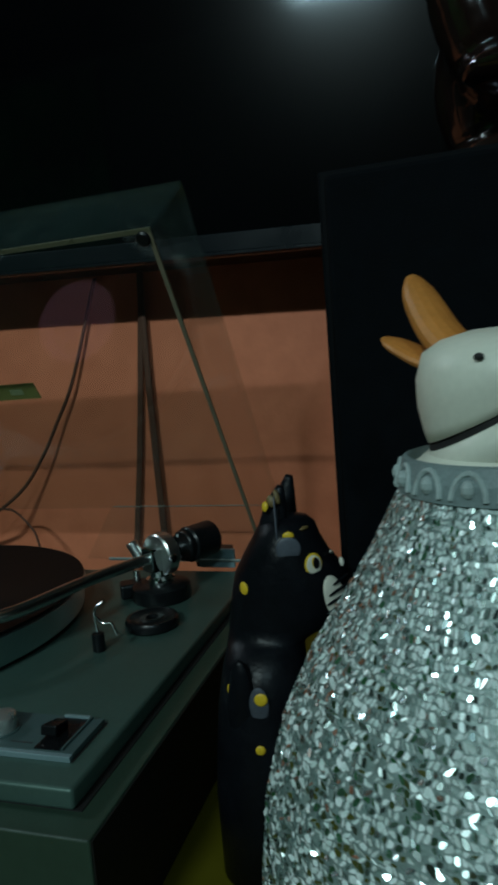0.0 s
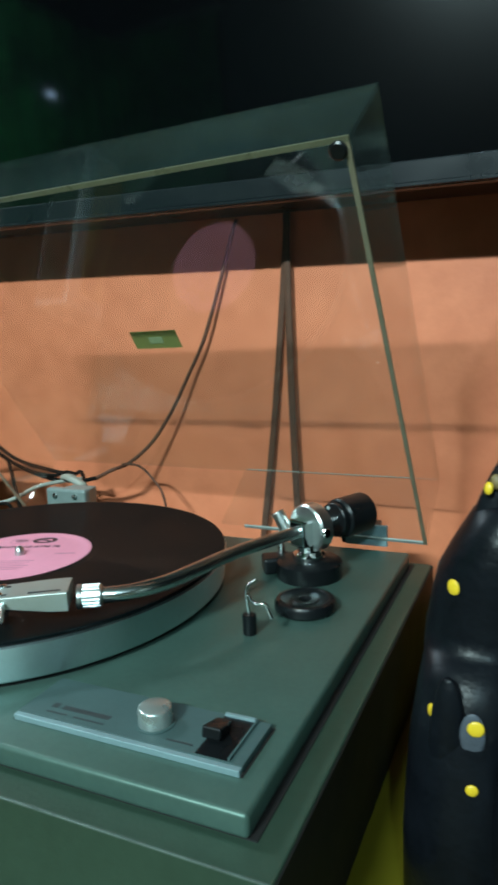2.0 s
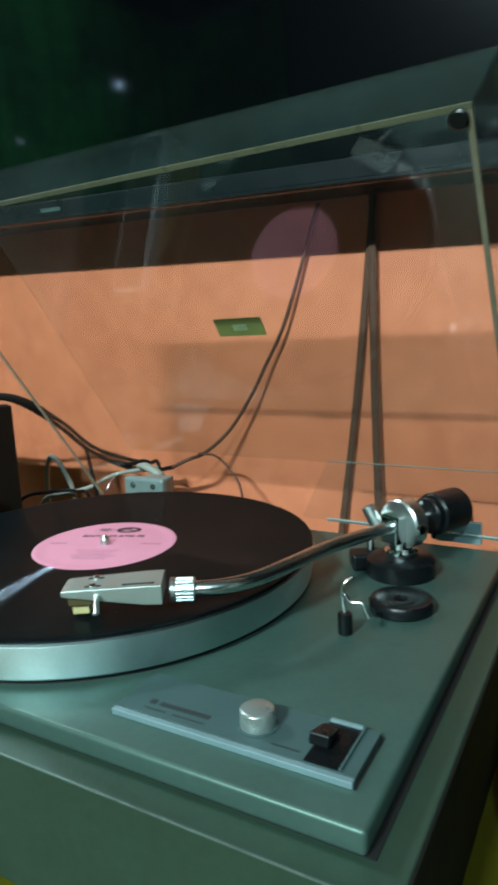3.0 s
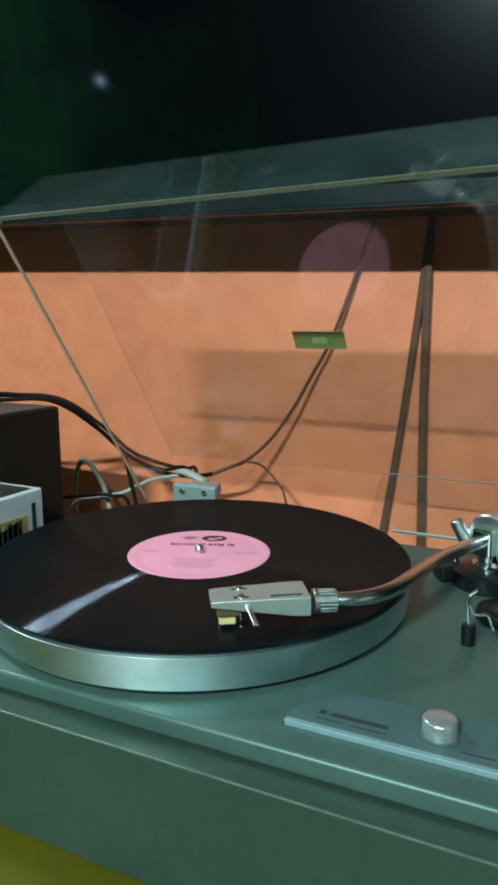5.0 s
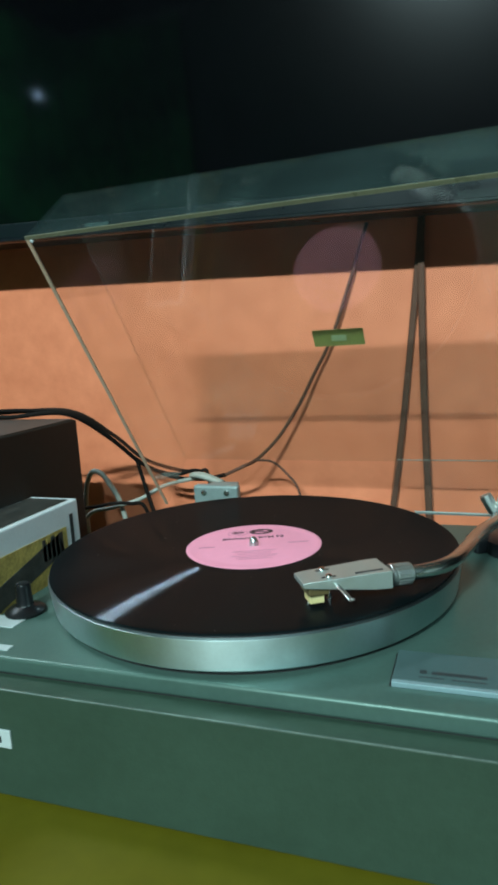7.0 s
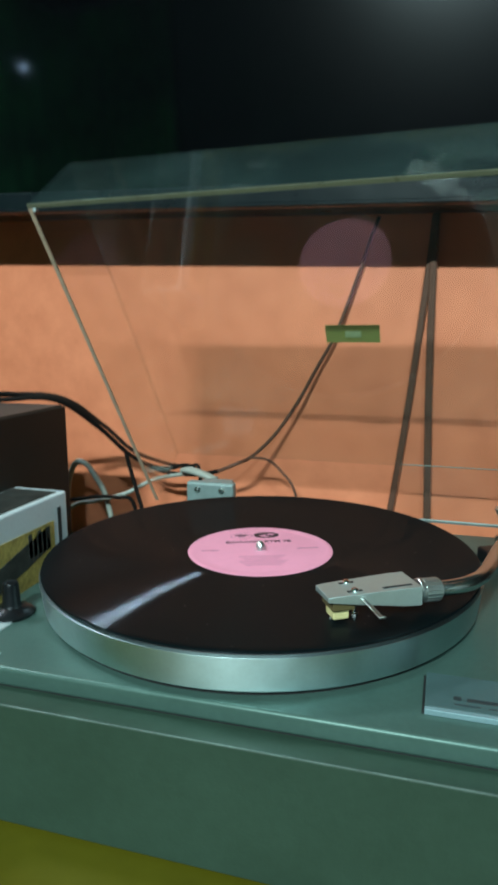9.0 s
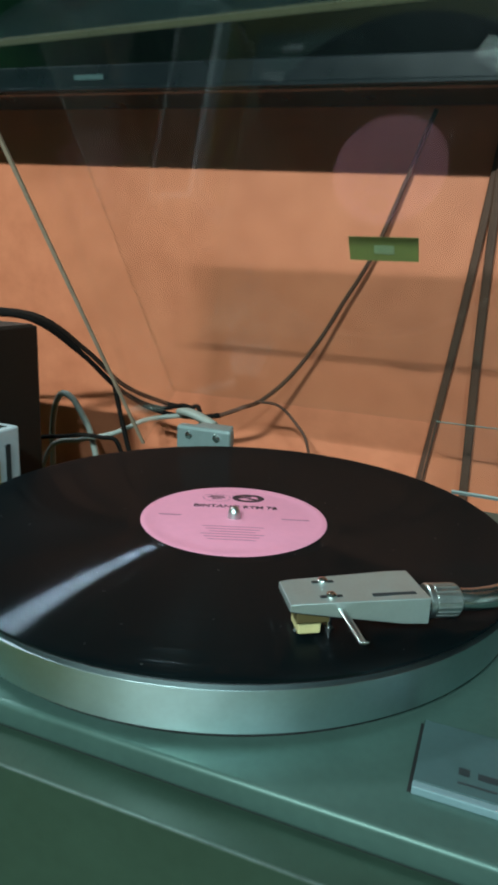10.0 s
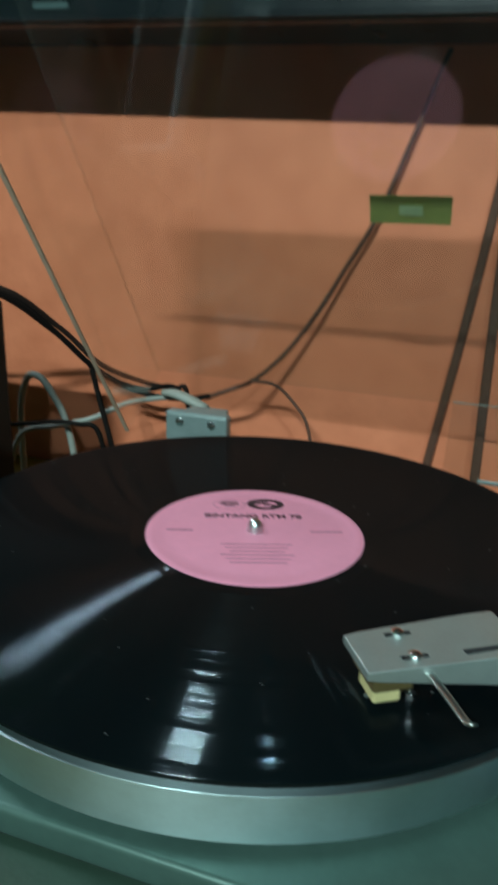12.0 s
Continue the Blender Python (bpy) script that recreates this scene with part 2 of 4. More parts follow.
M = {
    "wall": material("orange_paint", (0.735, 0.232, 0.112), 0.62, 0.0, 0.08, 5.0, 0.25, 160.0, dark=(0.59, 0.165, 0.074)),
    "room": material("green_paint", (0.008, 0.034, 0.020), 0.8, 0.0, 0.7, 1.3, 0.2, 60.0),
    "curtain": material("green_curtain_cloth", (0.07, 0.36, 0.11), 0.85, 0.0, 0.6, 3.4, 0.2, 60.0, dark=(0.002, 0.006, 0.003)),
    "ceiling": material("ceiling_paint", (0.03, 0.06, 0.05), 0.8, 0.0, 0.1, 3.0),
    "floor": material("floor_tile", (0.03, 0.036, 0.03), 0.5, 0.0, 0.2, 4.0),
    "table": material("yellow_laminate", (0.090, 0.080, 0.004), 0.6, 0.0, 0.12, 9.0, 0.1, 200.0, spec=0.15),
    "plate": material("grey_metal_plate", (0.073, 0.126, 0.106), 0.42, 0.35, 0.09, 40.0, 0.06, 900.0, spec=0.4, rough_vary=0.06),
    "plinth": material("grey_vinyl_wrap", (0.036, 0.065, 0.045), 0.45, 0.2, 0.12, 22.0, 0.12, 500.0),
    # black panel, made darker still so that it looks unlit from the right
    "plinth_side": material("shaded_black_side_panel", (0.010, 0.010, 0.009), 0.55, 0.0, 0.25, 30.0, spec=0.2),
    # paler tone that paints the highlight on the plinth's front edge
    "edge": material("edge_highlight", (0.12, 0.16, 0.14), 0.4, 0.3, 0.35, 60.0),
    # near-black for gaps and slots, and for shade painted under and between parts
    "groove": material("gap_and_shade_black", (0.01, 0.01, 0.01), 0.7),
    "platter": turned("turned_aluminium", (0.58, 0.71, 0.72), 0.42),
    "rubber": material("black_rubber", (0.014, 0.014, 0.014), 0.55, 0.0, 0.25, 60.0, 0.1, 700.0),
    "vinyl": vinyl_material(),
    "label": material("pink_paper", (0.80, 0.30, 0.42), 0.55, 0.0, 0.04, 40.0, 0.05, 900.0),
    "label_ring": material("pale_pink_ring", (0.72, 0.26, 0.37), 0.5),
    "ink": material("black_ink", (0.03, 0.015, 0.02), 0.6),
    "ink_soft": material("faded_ink", (0.40, 0.15, 0.22), 0.6),
    "chrome": material("chrome", (0.80, 0.82, 0.82), 0.09, 1.0, 0.04, 60.0, rough_vary=0.04),
    "steel": material("satin_steel", (0.68, 0.72, 0.70), 0.32, 1.0, 0.06, 80.0),
    "knob": material("satin_knob", (0.48, 0.54, 0.52), 0.30, 0.75, 0.06, 80.0),
    "arm": material("satin_chrome", (0.60, 0.64, 0.62), 0.25, 1.0, 0.06, 60.0, rough_vary=0.06),
    "shell": material("silver_headshell", (0.52, 0.58, 0.55), 0.40, 0.75, 0.05, 120.0, 0.04, 1500.0),
    "black": material("black_plastic", (0.006, 0.007, 0.008), 0.30, 0.0, 0.2, 60.0, spec=0.28),
    "control": material("light_aluminium", (0.062, 0.102, 0.102), 0.50, 0.10, 0.06, 60.0, 0.05, 900.0, spec=0.22, rough_vary=0.05),
    "control_edge": material("bright_aluminium_edge", (0.22, 0.31, 0.33), 0.5, 0.3, 0.08, 60.0, spec=0.3),
    "print": material("grey_print", (0.022, 0.028, 0.03), 0.6),
    "cart": material("yellow_plastic", (0.62, 0.53, 0.25), 0.4, 0.0, 0.08, 200.0),
    "brown": material("brown_plastic", (0.10, 0.075, 0.03), 0.4),
    "lid": clear_plastic("clear_acrylic", (0.968, 0.968, 0.953)),
    # same acrylic with a stronger teal haze mixed in, for the front wall
    "lid_front": clear_plastic("teal_haze_acrylic", (0.972, 0.98, 0.968), 1.0, 0.011, 0.030, (0.34, 0.58, 0.56)),
    # opaque tones of one clear acrylic: each edge's light is in its colour
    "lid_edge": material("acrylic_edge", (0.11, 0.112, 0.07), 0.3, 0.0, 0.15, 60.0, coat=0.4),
    "tan_edge": material("tan_lit_acrylic_edge", (0.42, 0.30, 0.21), 0.35, 0.0, 0.2, 60.0),
    "right_edge": material("olive_lit_acrylic_edge", (0.20, 0.175, 0.115), 0.35, 0.0, 0.2, 60.0),
    "pale_edge": material("pale_lit_acrylic_edge", (0.28, 0.32, 0.30), 0.3, 0.0, 0.15, 60.0),
    "sticker": clear_plastic("green_film", (0.42, 0.62, 0.16), 1.0, 0.72, 0.84, (0.34, 0.37, 0.13)),
    "sticker_soft": material("pale_green_print", (0.36, 0.46, 0.26), 0.5),
    "white": material("white_plastic", (0.42, 0.47, 0.47), 0.4, 0.0, 0.06, 40.0),
    "tv": material("tv_black", (0.006, 0.006, 0.008), 0.3, 0.0, 0.2, 30.0),
    "screen": material("tv_screen", (0.0012, 0.0014, 0.0020), 0.062, 0.0, 0.2, 6.0, rough_vary=0.012, spec=0.6),
    "tv_bar": material("tv_grey_strip", (0.006, 0.009, 0.012), 0.30, 0.0, 0.1, 30.0, spec=0.35),
    "speaker": material("speaker_cloth", (0.003, 0.0042, 0.0055), 0.85, 0.0, 0.3, 90.0, 0.4, 1200.0, spec=0.05),
    "speaker_box": material("speaker_veneer", (0.003, 0.004, 0.005), 0.6, 0.0, 0.3, 30.0, spec=0.05),
    "cat": material("black_lacquer", (0.004, 0.005, 0.007), 0.34, 0.0, 0.3, 60.0, 0.3, 260.0, rough_vary=0.12, spec=0.17),
    "cat_grey": material("grey_paint_and_highlight", (0.07, 0.08, 0.10), 0.45, 0.0, 0.3, 160.0),
    "cat_yellow": material("yellow_paint", (0.72, 0.48, 0.02), 0.4, 0.0, 0.1, 200.0),
    "cat_gold": material("worn_gold_paint", (0.16, 0.11, 0.035), 0.5, 0.0, 0.5, 300.0, dark=(0.03, 0.022, 0.012)),
    "cat_white": material("white_paint", (0.70, 0.68, 0.58), 0.45, 0.0, 0.08, 200.0),
    "duck_white": material("ivory_paint", (0.74, 0.75, 0.64), 0.42, 0.0, 0.06, 60.0, 0.08, 300.0),
    "duck_beak": material("orange_beak_paint", (0.52, 0.205, 0.04), 0.45, 0.0, 0.16, 90.0, 0.1, 300.0),
    "lace": material("grey_lace_paint", (0.19, 0.25, 0.25), 0.55, 0.0, 0.25, 160.0, 0.3, 500.0),
    "lace_light": material("pale_lace_paint", (0.36, 0.44, 0.43), 0.55, 0.0, 0.2, 160.0),
    "glitter": material("silver_grout", (0.25, 0.33, 0.31), 0.40, 0.2, 0.3, 240.0, 0.6, 600.0),
    "mirror": material("mirror_chip", (0.80, 0.97, 0.93), 0.24, 1.0, 0.05, 200.0, rough_vary=0.06),
    "mirror_dull": material("frosted_chip", (0.74, 0.96, 0.90), 0.30, 0.10, 0.25, 300.0),
    "lacquer": material("dark_brown_lacquer", (0.010, 0.005, 0.004), 0.12, 0.0, 0.4, 40.0, 0.1, 60.0, coat=0.6),
    "amp": material("black_metal_case", (0.011, 0.012, 0.010), 0.5, 0.0, 0.25, 40.0, 0.2, 800.0, spec=0.25),
    "amp_top": material("brown_case_top", (0.045, 0.035, 0.028), 0.55, 0.0, 0.25, 25.0),
    "card": material("white_card", (0.66, 0.72, 0.74), 0.45, 0.0, 0.06, 50.0),
    "card_photo": material("yellow_photo_print", (0.42, 0.32, 0.09), 0.4, 0.0, 0.5, 45.0),
    "card_dark": material("dark_print", (0.05, 0.05, 0.045), 0.4, 0.0, 0.5, 90.0),
    "cable": material("black_cable", (0.008, 0.006, 0.005), 0.75, spec=0.08),
    "cable_brown": material("brown_cable", (0.11, 0.052, 0.034), 0.6, spec=0.2),
    "cable_dark": material("dark_brown_cable", (0.022, 0.013, 0.010), 0.7, spec=0.1),
    "cable_white": material("grey_white_cable", (0.27, 0.28, 0.24), 0.5),
    "bracket": material("grey_green_bracket", (0.20, 0.25, 0.24), 0.4, 0.2, 0.1, 90.0),
}
M["screen"].node_tree.nodes["Principled BSDF"].inputs["Specular Tint"].default_value = (0.78, 0.90, 1.0, 1)  # tints the screen's reflections slightly blue
for socket, value in (("Coat Weight", 0.09), ("Coat Roughness", 0.24), ("Coat IOR", 1.4)):
    M["screen"].node_tree.nodes["Principled BSDF"].inputs[socket].default_value = value

# ---- mesh helpers ----
ORIGIN = {}


def thing(name, base, label, category, group="", kind="", turn=0.0):
    ob = new(name)
    ob.empty_display_size = 0.02
    ob.matrix_basis = pose(*base, 0, 0, turn)
    ORIGIN[ob] = Vector(base)
    return tagged(ob, label, category, group, kind)


def part(name, bm, mat, parent=None, label="", smooth=False, angle=None):
    """Links a bmesh as one mesh object under a thing or a part."""
    if parent is not None:
        bmesh.ops.translate(bm, vec=-ORIGIN[parent], verts=bm.verts)
    if smooth:
        for f in bm.faces:
            f.smooth = True
        if angle:
            for e in bm.edges:
                if len(e.link_faces) == 2 and e.calc_face_angle(0) > radians(angle):
                    e.smooth = False
    me = bpy.data.meshes.new(name)
    bm.to_mesh(me)
    bm.free()
    for k in mat if isinstance(mat, (list, tuple)) else [mat]:
        me.materials.append(M[k])
    ob = new(name, me)
    if parent is not None:
        ob.parent = parent
        ORIGIN[ob] = ORIGIN[parent]
    return tagged(ob, label)


def solid(name, bm, mat, label, category, group="", kind="", smooth=False, angle=None):
    return tagged(part(name, bm, mat, None, "", smooth, angle), label, category, group, kind)


def box(x0, x1, y0, y1, z0, z1, bevel=0.0, seg=2, bm=None):
    made = bmesh.new()
    bmesh.ops.create_cube(made, size=1.0)
    for v in made.verts:
        v.co = Vector((x0 + (v.co.x + 0.5) * (x1 - x0), y0 + (v.co.y + 0.5) * (y1 - y0), z0 + (v.co.z + 0.5) * (z1 - z0)))
    if bevel:
        bmesh.ops.bevel(made, geom=made.edges[:], offset=bevel, segments=seg, profile=0.5, affect="EDGES")
    return merge(bm, made)


def merge(bm, made, slot=0):
    if slot:
        for f in made.faces:
            f.material_index = slot
    if bm is None:
        return made
    me = bpy.data.meshes.new("tmp")
    made.to_mesh(me)
    made.free()
    bm.from_mesh(me)
    bpy.data.meshes.remove(me)
    return bm


def lathe(profile, n=64, centre=(0, 0), close=True):
    """Turns (radius, z) pairs round an upright axis."""
    bm = bmesh.new()
    rings = []
    for r, z in profile:
        if r < 1e-6:
            rings.append([bm.verts.new((centre[0], centre[1], z))])
        else:
            rings.append([bm.verts.new((centre[0] + r * math.cos(2 * math.pi * i / n), centre[1] + r * math.sin(2 * math.pi * i / n), z)) for i in range(n)])
    for a, b in zip(rings, rings[1:]):
        for i in range(n):
            q = [a[i % len(a)], a[(i + 1) % len(a)], b[(i + 1) % len(b)], b[i % len(b)]]
            q = list(dict.fromkeys(q))
            if len(q) > 2:
                bm.faces.new(q)
    bmesh.ops.recalc_face_normals(bm, faces=bm.faces)
    return bm


def smooth_path(points, steps=8):
    pts = [Vector(p) for p in points]
    pts = [pts[0] * 2 - pts[1]] + pts + [pts[-1] * 2 - pts[-2]]
    out = []
    for i in range(1, len(pts) - 2):
        a, b, c, d = pts[i - 1:i + 3]
        for k in range(steps):
            t = k / steps
            out.append(0.5 * ((2 * b) + (c - a) * t + (2 * a - 5 * b + 4 * c - d) * t * t + (3 * b - a - 3 * c + d) * t ** 3))
    out.append(pts[-2])
    return out


def sweep(points, rx, ry=None, n=10, steps=8, curved=True, up=(0, 0, 1), taper=None):
    """A tube (or a flat strap) along a path."""
    ry = ry or rx
    pts = smooth_path(points, steps) if curved else [Vector(p) for p in points]
    bm = bmesh.new()
    rings = []
    w = None
    for i, p in enumerate(pts):
        d = (pts[min(i + 1, len(pts) - 1)] - pts[max(i - 1, 0)]).normalized()
        u = w if w is not None and rx == ry else Vector(up)
        if abs(d.dot(u)) > 0.95:
            u = Vector((1, 0, 0)) if abs(d.x) < 0.9 else Vector((0, 1, 0))
        s = d.cross(u).normalized()
        w = s.cross(d)
        k = taper(i / (len(pts) - 1)) if taper else 1.0
        rings.append([bm.verts.new(p + s * rx * k * math.cos(2 * math.pi * j / n) + w * ry * k * math.sin(2 * math.pi * j / n)) for j in range(n)])
    for a, b in zip(rings, rings[1:]):
        for j in range(n):
            bm.faces.new((a[j], a[(j + 1) % n], b[(j + 1) % n], b[j]))
    bm.faces.new(rings[0])
    bm.faces.new(rings[-1][::-1])
    bmesh.ops.recalc_face_normals(bm, faces=bm.faces)
    return bm


def rod(a, b, r, n=24, bevel=0.0, r2=None):
    """A cylinder from a to b."""
    a, b = Vector(a), Vector(b)
    h = (b - a).length
    r2 = r if r2 is None else r2
    e = min(bevel, h * 0.4)
    prof = [(0, 0), (r - e, 0), (r, e), (r2, h - e), (r2 - e, h), (0, h)] if e else [(0, 0), (r, 0), (r2, h), (0, h)]
    bm = lathe(prof, n)
    bmesh.ops.transform(bm, matrix=Matrix.Translation(a) @ (b - a).to_track_quat("Z", "Y").to_matrix().to_4x4(), verts=bm.verts)
    return bm


def ball(c, rx, ry, rz, seg=24, turn=(0, 0, 0)):
    bm = bmesh.new()
    bmesh.ops.create_uvsphere(bm, u_segments=seg, v_segments=seg // 2, radius=1.0)
    bmesh.ops.transform(bm, matrix=pose(*c, *turn) @ Matrix.Diagonal((rx, ry, rz, 1)), verts=bm.verts)
    return bm


def prism(outline, z0, z1, bevel=0.0):
    """An upright block over a flat outline."""
    bm = bmesh.new()
    lo = [bm.verts.new((x, y, z0)) for x, y in outline]
    hi = [bm.verts.new((x, y, z1)) for x, y in outline]
    n = len(outline)
    bm.faces.new(lo[::-1])
    bm.faces.new(hi)
    for i in range(n):
        bm.faces.new((lo[i], lo[(i + 1) % n], hi[(i + 1) % n], hi[i]))
    bmesh.ops.recalc_face_normals(bm, faces=bm.faces)
    if bevel:
        bmesh.ops.bevel(bm, geom=bm.edges[:], offset=bevel, segments=2, profile=0.5, affect="EDGES")
    return bm


def moved(bm, m):
    bmesh.ops.transform(bm, matrix=m, verts=bm.verts)
    return bm


def lettering(words, size, m, depth=0.0002):
    """Raised letters in the built-in font, as a bmesh."""
    cu = bpy.data.curves.new("letters", "FONT")
    cu.body, cu.size, cu.align_x, cu.align_y, cu.extrude = words, size, "CENTER", "CENTER", depth
    cu.offset = size * 0.02
    ob = new("letters", cu)
    bpy.context.view_layer.update()
    me = bpy.data.meshes.new_from_object(ob.evaluated_get(bpy.context.evaluated_depsgraph_get()))
    bm = bmesh.new()
    bm.from_mesh(me)
    bpy.data.objects.remove(ob)
    bpy.data.meshes.remove(me)
    return moved(bm, m)


# ---- the setting ----
TABLE = 0.041
WALL = 0.300
FLOOR, CEIL = -0.70, 1.98
solid("wall_north", box(-2.6, 2.6, WALL, WALL + 0.15, FLOOR, CEIL), "wall", "orange painted wall behind the record player", "wall", kind="structure")
solid("wall_south", box(-2.6, 2.6, -3.35, -3.2, FLOOR, CEIL), "room", "dark green painted wall of the room", "wall", kind="structure")
solid("wall_east", box(2.45, 2.6, -3.2, WALL, FLOOR, CEIL), "room", "dark green painted wall of the room", "wall", kind="structure")
solid("wall_west", box(-2.6, -2.45, -3.2, WALL, FLOOR, CEIL), "room", "dark green painted wall of the room", "wall", kind="structure")
solid("floor", box(-2.6, 2.6, -3.35, WALL + 0.15, FLOOR - 0.1, FLOOR), "floor", "dark floor of the dim room", "floor", kind="structure")
solid("ceiling", box(-2.6, 2.6, -3.35, WALL + 0.15, CEIL, CEIL + 0.1), "ceiling", "pale ceiling of the dim room", "ceiling", kind="structure")

# ---- yellow table ----
tab = thing("table", (0, -0.15, FLOOR), "yellow laminate table carrying the record player", "table")
part("tabletop", box(-0.95, 0.95, -0.56, WALL - 0.004, TABLE - 0.03, TABLE, 0.003), "table", tab)
for sx in (-0.9, 0.86):
    for sy in (-0.52, 0.22):
        part("leg", box(sx, sx + 0.045, sy, sy + 0.045, FLOOR, TABLE - 0.03, 0.002), "table", tab)

# ---- television over the table, hanging on the wall ----
tv = thing("television", (0.0, WALL, 0.42), "black flat television hanging low on the orange wall", "television")
TVM = Matrix.Translation((0.25, 0.210, 0.4052)) @ pose(0, 0, 0, 2.4, 2.15, 0) @ Matrix.Translation((0, -0.210, 0))
part("body", moved(box(-0.95, 0.50, 0.222, WALL - 0.006, 0.0, 0.62, 0.004), TVM), "tv", tv)
part("screen", moved(box(-0.935, 0.485, 0.2175, 0.222, 0.021, 0.605), TVM), "screen", tv, "glossy dark screen")
part("bezel", moved(merge(merge(box(-0.95, -0.936, 0.210, 0.222, 0.0, 0.62, 0.001), box(0.486, 0.50, 0.210, 0.222, 0.0, 0.62, 0.001)), box(-0.936, 0.486, 0.210, 0.222, 0.606, 0.62, 0.001)), TVM), "tv", tv)
part("bottom_strip", moved(box(-0.936, 0.486, 0.209, 0.222, 0.003, 0.020, 0.0012), TVM), "tv_bar", tv, "grey metallic lower strip")
part("bottom_lip", moved(box(-0.936, 0.486, 0.206, 0.2135, 0.0002, 0.0029, 0.0006), TVM), "tv_bar", tv, "thin glossy lip")
part("maker_mark", moved(box(-0.508, -0.478, 0.2082, 0.209, 0.0085, 0.0125), TVM), "control", tv, "small pale maker mark")

# ---- record player ----
TURN = 1.5
ZR, ZD = 0.1505, 0.124
tt = thing("record_player", (0, 0, TABLE), "grey metal record player with its clear lid raised", "record player", turn=TURN)
X0, X1, Y0, Y1 = -0.173, 0.2625, -0.1630, 0.168
PX0, PX1, PY0, PY1 = -0.157, 0.2463, -0.1478, 0.158
part("plinth", box(X0, X1 - 0.0007, Y0, Y1, TABLE + 0.002, 0.1125, 0.0010), "plinth", tt, "olive grey plinth")
# added strip: the light caught by the front edge, put into colour
part("edge_glint", box(X0 + 0.001, X1 - 0.0015, Y0 - 0.0003, Y0 + 0.0006, 0.1119, 0.1127, 0.0002), "edge", tt, "pale strip painted as the highlight on the front edge")
# thin skin on the right side only; its shade is in the colour
part("shaded_side_panel", box(X1 - 0.0007, X1 + 0.0003, Y0 + 0.0012, Y1 - 0.001, TABLE + 0.002, 0.1116, 0.0002), "plinth_side", tt, "black side panel with shade put into its colour")
part("gap", box(PX0 - 0.003, PX1 + 0.0030, PY0 + 0.001, PY1 + 0.003, 0.1125, 0.1132), "groove", tt, "dark gap round the metal plate")


part("top_plate", box(PX0, PX1, PY0 - 0.0005, PY1, 0.1132, ZD, 0.0022, 4), "plate", tt, "brushed grey metal top plate", True, 50)
# no recess here: a thin black disc paints the shade below the platter
part("platter_shade", lathe([(0, ZD + 0.0002), (0.1415, ZD + 0.0002), (0.1415, ZD + 0.0008), (0, ZD + 0.0008)], 96), "groove", tt, "dark disc painted as the shade under the platter")
platter = part("platter", lathe([(0, 0.1272), (0.1440, 0.1272), (0.1458, 0.1288), (0.1484, 0.1462), (0.1484, 0.14745), (0.14835, 0.1475), (0.1, 0.1475), (0, 0.1475)], 128), "platter", tt, "turned aluminium platter", True, 30)
part("mat", lathe([(0, 0.1475), (0.1455, 0.1475), (0.146, 0.1479), (0.1455, 0.149), (0, 0.149)], 96), "rubber", platter, "black rubber mat", True, 30)
part("spindle", lathe([(0, 0.149), (0.0036, 0.149), (0.0034, 0.1530), (0.0028, 0.1552), (0.0012, 0.1568), (0, 0.157)], 24), "steel", tt, "polished steel spindle", True, 40)
for fx in (X0 + 0.04, X1 - 0.04):
    for fy in (Y0 + 0.04, Y1 - 0.04):
        part("foot", rod((fx, fy, TABLE), (fx, fy, TABLE + 0.003), 0.018), "rubber", tt)
part("badge", box(-0.1275, -0.0990, Y0 - 0.0012, Y0 + 0.0002, 0.0755, 0.087, 0.0004), "white", tt, "small pale badge")
part("badge_mark", box(-0.1175, -0.1055, Y0 - 0.0015, Y0 - 0.0011, 0.079, 0.083), "print", tt)
part("plate_tag", box(-0.1365, -0.1140, -0.141, -0.135, ZD, ZD + 0.0006), "white", tt, "small white tag")

# controls
CX0, CX1, CY0, CY1, CZ = 0.1167, 0.2347, -0.1305, -0.096, 0.1272
strip = part("control_plate", prism([(CX0, CY0 + 0.003), (CX1, CY0 + 0.003), (CX1, CY1), (CX0, CY1)], ZD, CZ, 0.0003), "control", tt, "pale aluminium control plate")
part("front_edge", prism([(CX0, CY0), (CX1, CY0), (CX1, CY0 + 0.003), (CX0, CY0 + 0.003)], ZD, CZ - 0.0002, 0.0004), "control_edge", strip, "bright front edge")
# black sheet peeping out as the shaded line beside the control plate
part("plate_shade", box(CX0 - 0.0013, CX1 + 0.0013, CY0 + 0.0005, CY1 + 0.0013, ZD, ZD + 0.0003), "groove", strip, "dark strip painted as shade round the control plate")
knob = part("speed_knob", lathe([(0, CZ), (0.0078, CZ), (0.0078, CZ + 0.0075), (0.0074, CZ + 0.0082), (0.0066, CZ + 0.0086), (0, CZ + 0.0084)], 40, (0.1850, -0.1135)), "knob", tt, "round silver knob", True, 35)
part("knob_skirt", lathe([(0, CZ), (0.0092, CZ), (0.0092, CZ + 0.0006), (0, CZ + 0.0006)], 40, (0.1850, -0.1135)), "control", knob)
slot_ = part("lever_slot", box(0.2125, 0.2275, -0.1265, -0.0985, CZ - 0.0002, CZ + 0.0004), "black", tt, "black lever slot")
part("slot_frame", box(0.2125, 0.2275, -0.0985, -0.0965, CZ, CZ + 0.0016, 0.0003), "control_edge", slot_, "bright end of the slot")
part("slot_frame", box(0.2275, 0.2287, -0.1265, -0.0965, CZ, CZ + 0.0012, 0.0003), "control", slot_)
